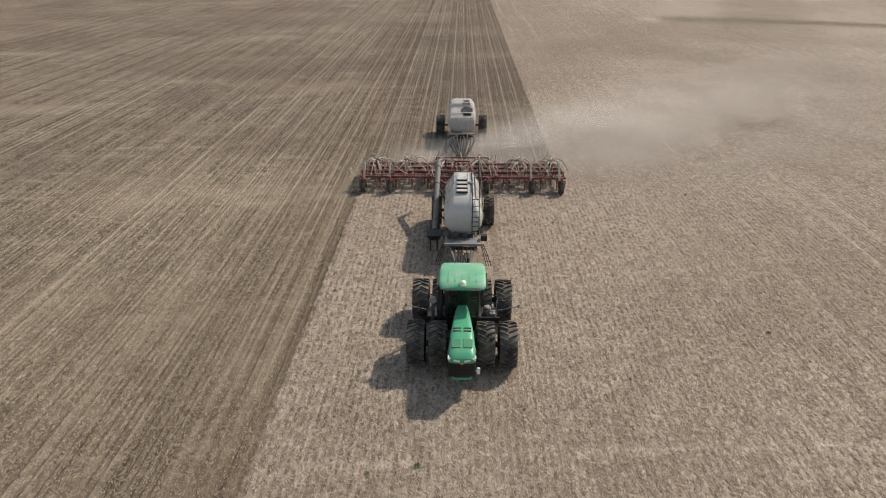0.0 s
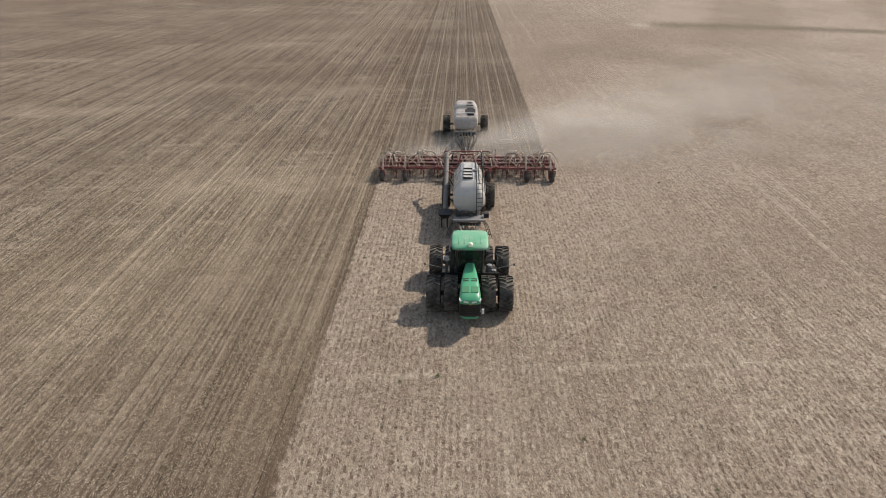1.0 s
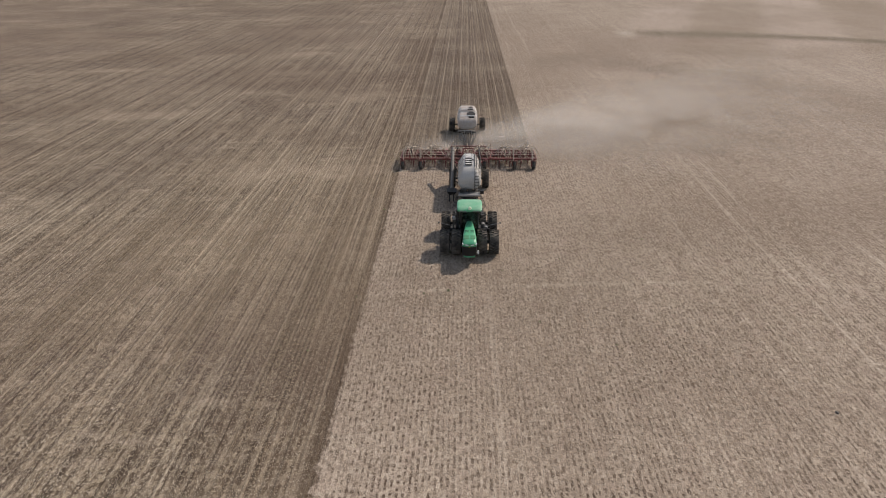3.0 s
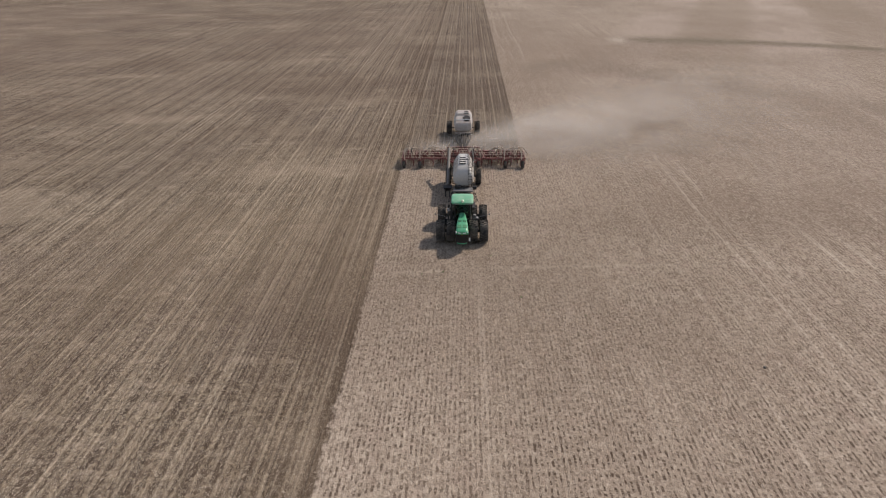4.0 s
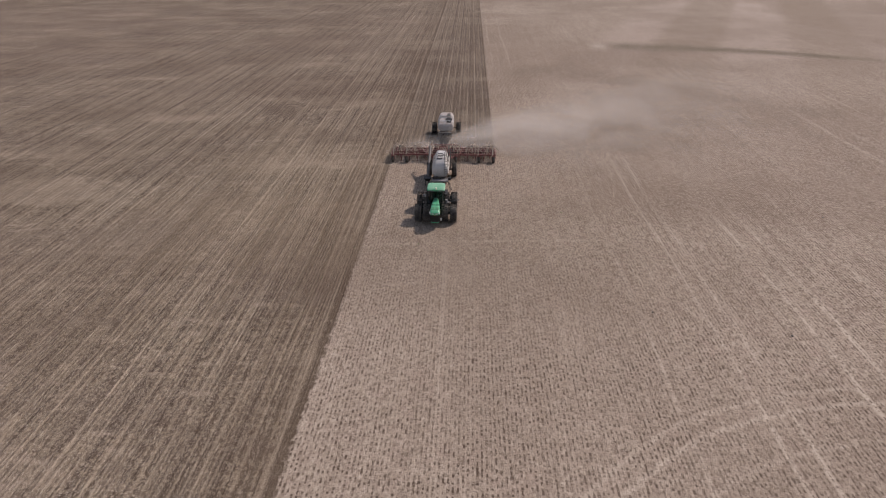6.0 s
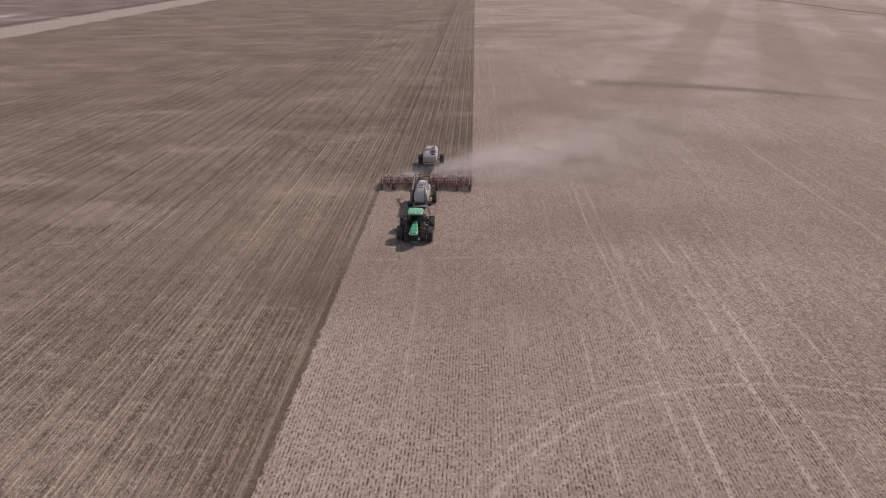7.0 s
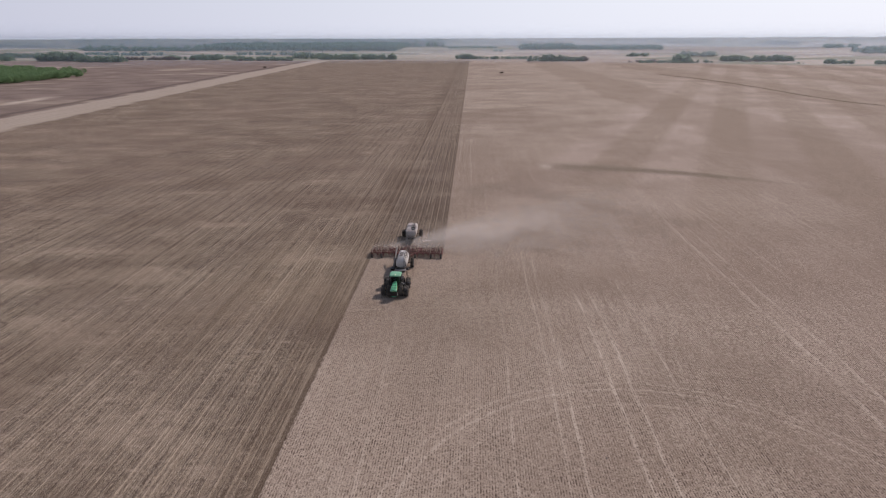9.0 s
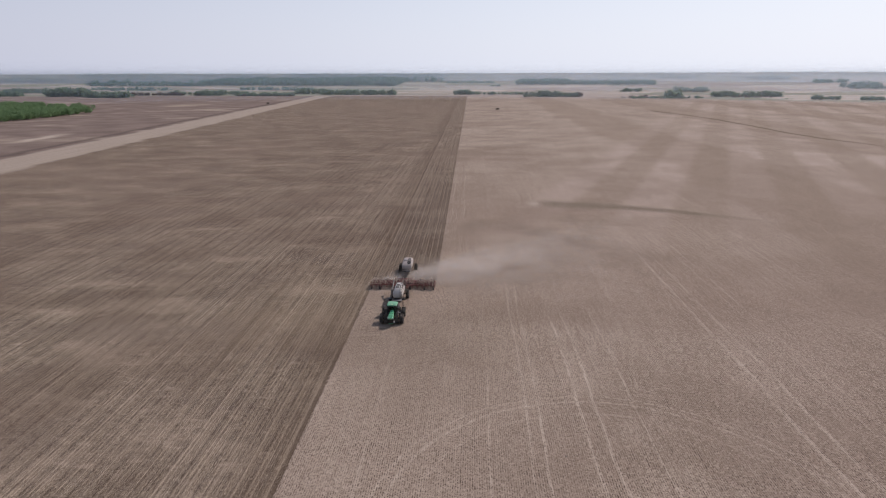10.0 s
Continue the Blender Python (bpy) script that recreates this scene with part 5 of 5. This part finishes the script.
    bm = bmesh.new()
    pipe(bm, [(1.25, 14.2, 1.2), (1.18, 15.6, 2.4), (1.12, 17.4, 3.0), (0.95, 18.4, 2.8)], 0.06, 8)
    part("air_pipe", bm, M_BLACK, C)


build_air_cart()


# ---------------------------------------------------------------- air drill, 15 m wide
def build_drill():
    D = thing("air_drill", "wide dusty dark red air drill with pale seed hoses", "seed drill")
    ranks = (20.75, 21.75, 22.75, 23.7)
    mids = (21.25, 22.25, 23.2)
    for x0, x1, nm in ((-2.45, 2.45, "centre_frame"), (2.6, 7.75, "wing_frame"), (-7.75, -2.6, "wing_frame")):
        bm = bmesh.new()
        for k, y in enumerate(ranks):
            bar(bm, (x0, y, 1.0), (x1, y, 1.0), 0.17, 0.15, 0.02)
        for y in mids:
            bar(bm, (x0 + 0.1, y, 0.94), (x1 - 0.1, y, 0.94), 0.08, 0.08, 0.01)
        n = 4
        for k in range(n):
            x = x0 + 0.08 + (x1 - x0 - 0.16) * k / (n - 1)
            bar(bm, (x, ranks[0] - 0.1, 1.02), (x, ranks[-1] + 0.1, 1.02), 0.10, 0.16, 0.02)
        bar(bm, (x0 + 0.2, ranks[0], 1.45), (x1 - 0.2, ranks[0], 1.45), 0.07, 0.07, 0.01)
        for k in range(7):
            x = x0 + 0.2 + (x1 - x0 - 0.4) * k / 6
            bar(bm, (x, ranks[0], 1.0), (x, ranks[0], 1.45), 0.05, 0.05)
            bar(bm, (x, ranks[0], 1.45), (x, ranks[1], 1.06), 0.045, 0.045)
        part(nm, bm, M_RED, D)
    for x in (-2.52, 2.52):
        bm = bmesh.new()
        bar(bm, (x, 20.6, 1.05), (x, 23.9, 1.05), 0.12, 0.3, 0.02)
        rod(bm, (x - 0.6, 22.2, 1.5), (x + 0.6, 22.2, 1.5), 0.06, 10)
        bar(bm, (x, 22.2, 1.0), (x, 22.2, 1.6), 0.1, 0.16)
        part("wing_hinge", bm, M_RED, D)
    # drawbar to the cart and mast
    bm = bmesh.new()
    for s in (-1, 1):
        bar(bm, (s * 2.2, 20.75, 1.0), (0.05, 18.2, 0.75), 0.14, 0.18, 0.02)
        bar(bm, (s * 0.9, 20.75, 1.0), (s * 0.5, 21.6, 1.95), 0.10, 0.10)
    bar(bm, (-0.6, 21.6, 1.95), (0.6, 21.6, 1.95), 0.12, 0.12, 0.02)
    bar(bm, (-2.0, 22.7, 1.85), (2.0, 22.7, 1.85), 0.10, 0.10, 0.02)
    for s in (-1, 1):
        bar(bm, (s * 2.0, 22.7, 1.0), (s * 2.0, 22.7, 1.85), 0.08, 0.08)
    part("drawbar", bm, M_RED, D)
    # castor wheels ahead of the frame
    first = None
    for x in (-7.4, -5.4, -1.85, 1.85, 5.2, 7.35):
        if first is None:
            bm = bmesh.new()
            bar(bm, (0, 20.75, 1.05), (0, 19.95, 1.05), 0.12, 0.14, 0.02)
            bar(bm, (0, 20.0, 1.3), (0, 20.0, 1.0), 0.14, 0.14, 0.02)
            bar(bm, (-0.24, 19.95, 1.06), (0.24, 19.95, 1.06), 0.10, 0.10, 0.02)
            for s in (-1, 1):
                bar(bm, (s * 0.24, 19.95, 1.06), (s * 0.24, 20.15, 0.46), 0.06, 0.14, 0.01)
            first = part("castor_fork", bm, M_RED, D)
            first.matrix_basis = pose(x, 0, 0)
            t = part("castor_tyre", tyre_mesh(0.50, 0.36, 0.24, 14, 0.02), M_RUBBER, first, smooth=True)
            t.matrix_basis = pose(0, 20.15, 0.49)
            r = part("castor_rim", rim_mesh(0.24, 0.26, 0.05), M_RED, first, smooth=True)
            r.matrix_basis = pose(0, 20.15, 0.49)
        else:
            again(first, D, pose(x, 0, 0))
    for x in (-7.35, -5.45, 5.1, 7.2):
        bm = bmesh.new()
        bar(bm, (x, 20.35, 0.95), (x, 21.2, 2.0), 0.14, 0.16, 0.02)
        bar(bm, (x, 21.2, 2.0), (x, 22.7, 1.1), 0.07, 0.08, 0.02)
        part("lift_post", bm, M_HOSE, D, "pale dusty lift post")
    # fifty shanks on four ranks, each with its packer wheel
    shanks = []
    bm = bmesh.new()
    pipe(bm, [(0, 0, 1.0), (0, 0.22, 1.02), (0, 0.34, 0.80), (0, 0.30, 0.45), (0, 0.16, 0.10), (0, 0.08, -0.03)], 0.055, 6)
    rod(bm, (0.07, -0.3, 0.62), (0.07, 0.3, 0.84), 0.06, 8)
    box(bm, (0, 0.0, 0.98), (0.12, 0.18, 0.2), 0.01)
    box(bm, (0, -0.02, 0.74), (0.10, 0.46, 0.16), 0.01, Euler((radians(-18), 0, 0)).to_matrix())
    rod(bm, (0, -0.22, 0.86), (0, 0.26, 0.98), 0.05, 8)
    box(bm, (0, 0.1, 0.08), (0.04, 0.16, 0.22), 0.01)
    shank_me = mesh_of("shank", bm, M_RED)
    bm = bmesh.new()
    lathe_x(bm, [(-0.05, 0.08), (-0.06, 0.22), (-0.03, 0.27), (0.03, 0.27), (0.06, 0.22), (0.05, 0.08)], 18)
    rod(bm, (-0.07, 0, 0), (0.07, 0, 0), 0.05, 8)
    box(bm, (0.09, -0.35, 0.28), (0.03, 0.9, 0.05), 0, Euler((radians(-35), 0, 0)).to_matrix())
    pack_me = mesh_of("packer_wheel", bm, M_DARK, True)
    hose_mes = []
    for k in range(6):
        bm = bmesh.new()
        sp = (k - 2.5) * 0.3
        pipe(bm, arc((sp, -0.5 + 0.3 * (k % 2), 0.98), (0, 0.22, 0.35), 0.55 + 0.16 * ((k * 5) % 4), 9, (0.22 * ((k * 3) % 5 - 2), 0.12, 0)), 0.036, 5)
        hose_mes.append(mesh_of("seed_hose", bm, M_HOSE, True))
    for i in range(50):
        x = -7.47 + 0.305 * i
        y = ranks[(i * 3) % 4]
        s = new("shank", shank_me)
        s.parent, s.location = D, (x, y, 0)
        w = new("packer_wheel", pack_me)
        w.parent, w.location = D, (x, 24.75 + 0.22 * (i % 2), 0.24)
        h = new("seed_hose", hose_mes[(i * 5 + i // 7) % 6])
        h.parent, h.location = D, (x, y, 0.35)
    # packer frame behind
    bm = bmesh.new()
    for x0, x1 in ((-7.6, -2.6), (-2.4, 2.4), (2.6, 7.6)):
        bar(bm, (x0, 24.3, 0.72), (x1, 24.3, 0.72), 0.10, 0.12, 0.02)
        for k in range(3):
            x = x0 + 0.4 + (x1 - x0 - 0.8) * k / 2
            bar(bm, (x, 23.7, 1.0), (x, 24.3, 0.75), 0.08, 0.10)
    part("packer_frame", bm, M_RED, D)
    # distribution towers with a ring of hoses
    for i, x in enumerate((-6.6, -4.3, -1.3, 1.3, 4.2, 6.7)):
        bm = bmesh.new()
        rod(bm, (x, 22.3, 1.0), (x, 22.3, 1.72), 0.055, 10)
        rod(bm, (x, 22.3, 1.72), (x, 22.3, 1.86), 0.19, 16)
        tower = part("distribution_tower", bm, M_DARK, D)
        for k in range(14):
            a = 2 * math.pi * (k + 0.3 * i) / 14
            reach = random.uniform(0.6, 1.9)
            a += random.uniform(-0.3, 0.3)
            bm = bmesh.new()
            e = (x + reach * math.cos(a), 22.3 + reach * math.sin(a), 1.0)
            pipe(bm, arc((x + 0.16 * math.cos(a), 22.3 + 0.16 * math.sin(a), 1.78), e, random.uniform(0.05, 0.5), 8, (random.uniform(-0.3, 0.3), random.uniform(-0.3, 0.3), 0)), 0.042, 5)
            part("tower_hose", bm, M_HOSE, tower, smooth=True)
    for s in (-1, 1):
        for k in range(3):
            bm = bmesh.new()
            x = (1.3, 4.25, 6.65)[k]
            pipe(bm, [(s * (0.25 + 0.1 * k), 18.5, 1.0), (s * (0.35 + 0.1 * k), 20.4, 1.12 + 0.05 * k), (s * (0.7 + 0.1 * k), 21.2 + 0.12 * k, 1.12), (s * x * 0.7, 21.3 + 0.12 * k, 1.12), (s * x, 21.7, 1.12), (s * x, 22.2, 1.2)], 0.05, 7)
            part("supply_hose", bm, M_BLACK, D, smooth=True)


build_drill()


# ---------------------------------------------------------------- second tank cart, behind the drill
def build_rear_cart():
    R = thing("tank_trailer", "off-white tank trailer towed behind the drill, dusty", "seed cart", -0.08, 0, 0)
    bm = bmesh.new()
    loft(bm, [tank_ring(31.0, 1.05, 1.45, 2.2, 0.75, 0.9), tank_ring(31.15, 1.2, 1.3, 2.5, 0.78, 0.9), tank_ring(31.9, 1.26, 1.2, 2.85, 0.75, 0.78), tank_ring(33.2, 1.26, 1.2, 2.95, 0.75, 0.72), tank_ring(33.45, 1.2, 1.2, 2.62, 0.8, 0.75)])
    bmesh.ops.bevel(bm, geom=[e for e in bm.edges if e.calc_length() > 0.4], offset=0.07, segments=2, affect="EDGES")
    tank = part("tank", bm, M_WHITE, R, smooth=True)
    bm = bmesh.new()
    loft(bm, [tank_ring(33.5, 1.2, 1.2, 2.62, 0.8, 0.75), tank_ring(33.8, 1.24, 1.2, 3.08, 0.75, 0.72), tank_ring(35.9, 1.22, 1.2, 3.12, 0.75, 0.7), tank_ring(36.4, 1.05, 1.5, 2.6, 0.75, 0.8)])
    bmesh.ops.bevel(bm, geom=[e for e in bm.edges if e.calc_length() > 0.4], offset=0.07, segments=2, affect="EDGES")
    part("rear_tank", bm, M_WHITE, R, smooth=True)
    for y, hw, z in ((31.75, 0.95, 2.88), (33.1, 0.9, 3.0), (34.1, 0.88, 3.14)):
        bm = bmesh.new()
        pipe(bm, [(-1.27, y, 2.3), (-1.24, y, 2.6), (-hw, y, z), (hw, y, z), (1.24, y, 2.6), (1.27, y, 2.3)], 0.035, 6)
        part("tank_hoop", bm, M_LAMP, R, "pale steel tank hoop", smooth=True)
    bm = bmesh.new()
    rod(bm, (0.46, 32.3, 2.55), (0.46, 32.15, 3.0), 0.56, 22, 0.54)
    box(bm, (0.5, 31.75, 2.72), (0.7, 0.5, 0.24), 0.06)
    part("filler_neck", bm, M_BLACK, tank, "dark round filler opening", smooth=True)
    bm = bmesh.new()
    rod(bm, (0.42, 34.9, 3.0), (0.42, 34.9, 3.16), 0.3, 20)
    box(bm, (0.42, 34.15, 3.06), (0.75, 0.6, 0.16), 0.04)
    part("lid", bm, M_DARK, tank, "dark filler lid and hatch", smooth=True)
    bm = bmesh.new()
    for s in (-1, 1):
        bar(bm, (s * 0.8, 30.3, 1.1), (s * 0.8, 36.4, 1.1), 0.12, 0.2, 0.02)
        bar(bm, (s * 0.8, 30.5, 1.1), (0.05, 26.4, 0.7), 0.10, 0.14, 0.02)
    bar(bm, (-0.8, 36.3, 1.1), (0.8, 36.3, 1.1), 0.12, 0.16)
    bar(bm, (-1.8, 34.8, 0.85), (1.8, 34.8, 0.85), 0.14, 0.14, 0.02)
    bar(bm, (0.05, 26.5, 0.7), (0.08, 23.7, 0.95), 0.12, 0.14, 0.02)
    part("frame", bm, M_DARK, R)
    bm = bmesh.new()
    box(bm, (0, 30.45, 1.3), (2.3, 0.12, 0.14), 0.02)
    box(bm, (0, 30.75, 1.22), (2.1, 0.55, 0.05), 0.01)
    for x in (-1.1, 1.1):
        rod(bm, (x, 30.45, 1.3), (x, 30.45, 2.2), 0.025, 6)
    pipe(bm, [(1.1, 30.45, 2.2), (0.6, 30.45, 2.2), (0.6, 30.45, 1.3)], 0.025, 6)
    part("platform", bm, M_WHITE, R)
    bm = bmesh.new()
    box(bm, (-0.3, 30.9, 1.0), (1.1, 0.5, 0.45), 0.04)
    rod(bm, (0.55, 30.6, 0.95), (0.55, 31.0, 0.95), 0.24, 16)
    part("pump_unit", bm, M_DARK, R)
    for k in range(8):
        x = -0.55 + 0.17 * k
        bm = bmesh.new()
        pipe(bm, arc((x * 0.7, 30.5, 1.05), (x * 0.4 + 0.05, 24.1, 1.3), 0.45 + 0.22 * (k % 3), 12, (0.20 * (k - 3.5), 0, 0)), 0.06, 6)
        part("supply_hose", bm, M_BLACK, R, smooth=True)
    tyre = part("tyre", tyre_mesh(0.88, 0.78, 0.45, 18, 0.05), M_RUBBER, R, smooth=True)
    part("rim", rim_mesh(0.45, 0.5, 0.05), M_WHITE, tyre, smooth=True)
    tyre.matrix_basis = pose(2.02, 34.8, 0.88, 20)
    again(tyre, R, pose(-2.02, 34.8, 0.88, 50, 0, 180))


build_rear_cart()


# ---------------------------------------------------------------- dust drifting off the drill
def build_dust():
    bm = bmesh.new()
    for layer in range(3):
        base = (0.5, 1.2, 2.2)[layer]
        nx, ny = 50, 50
        grid = [[None] * (ny + 1) for _ in range(nx + 1)]
        for i in range(nx + 1):
            for j in range(ny + 1):
                x, y = -10 + 100 * i / nx, 12 + 100 * j / ny
                q = (y - 28.2 - 0.52 * x) / (7 + 0.5 * max(0, x))
                z = base * (0.45 + max(0, x) * 0.022) * math.exp(-q * q) + 0.25 * noise.noise((x / 6, y / 6, layer * 3.1))
                grid[i][j] = bm.verts.new((x, y, max(0.12 + 0.03 * layer, z)))
        for i in range(nx):
            for j in range(ny):
                bm.faces.new((grid[i][j], grid[i + 1][j], grid[i + 1][j + 1], grid[i][j + 1]))
    ob = new("dust_cloud", mesh_of("dust_cloud", bm, M_DUST, True))
    tagged(ob, "thin pale brown dust drifting sideways off the drill", "dust", kind="stuff")


build_dust()
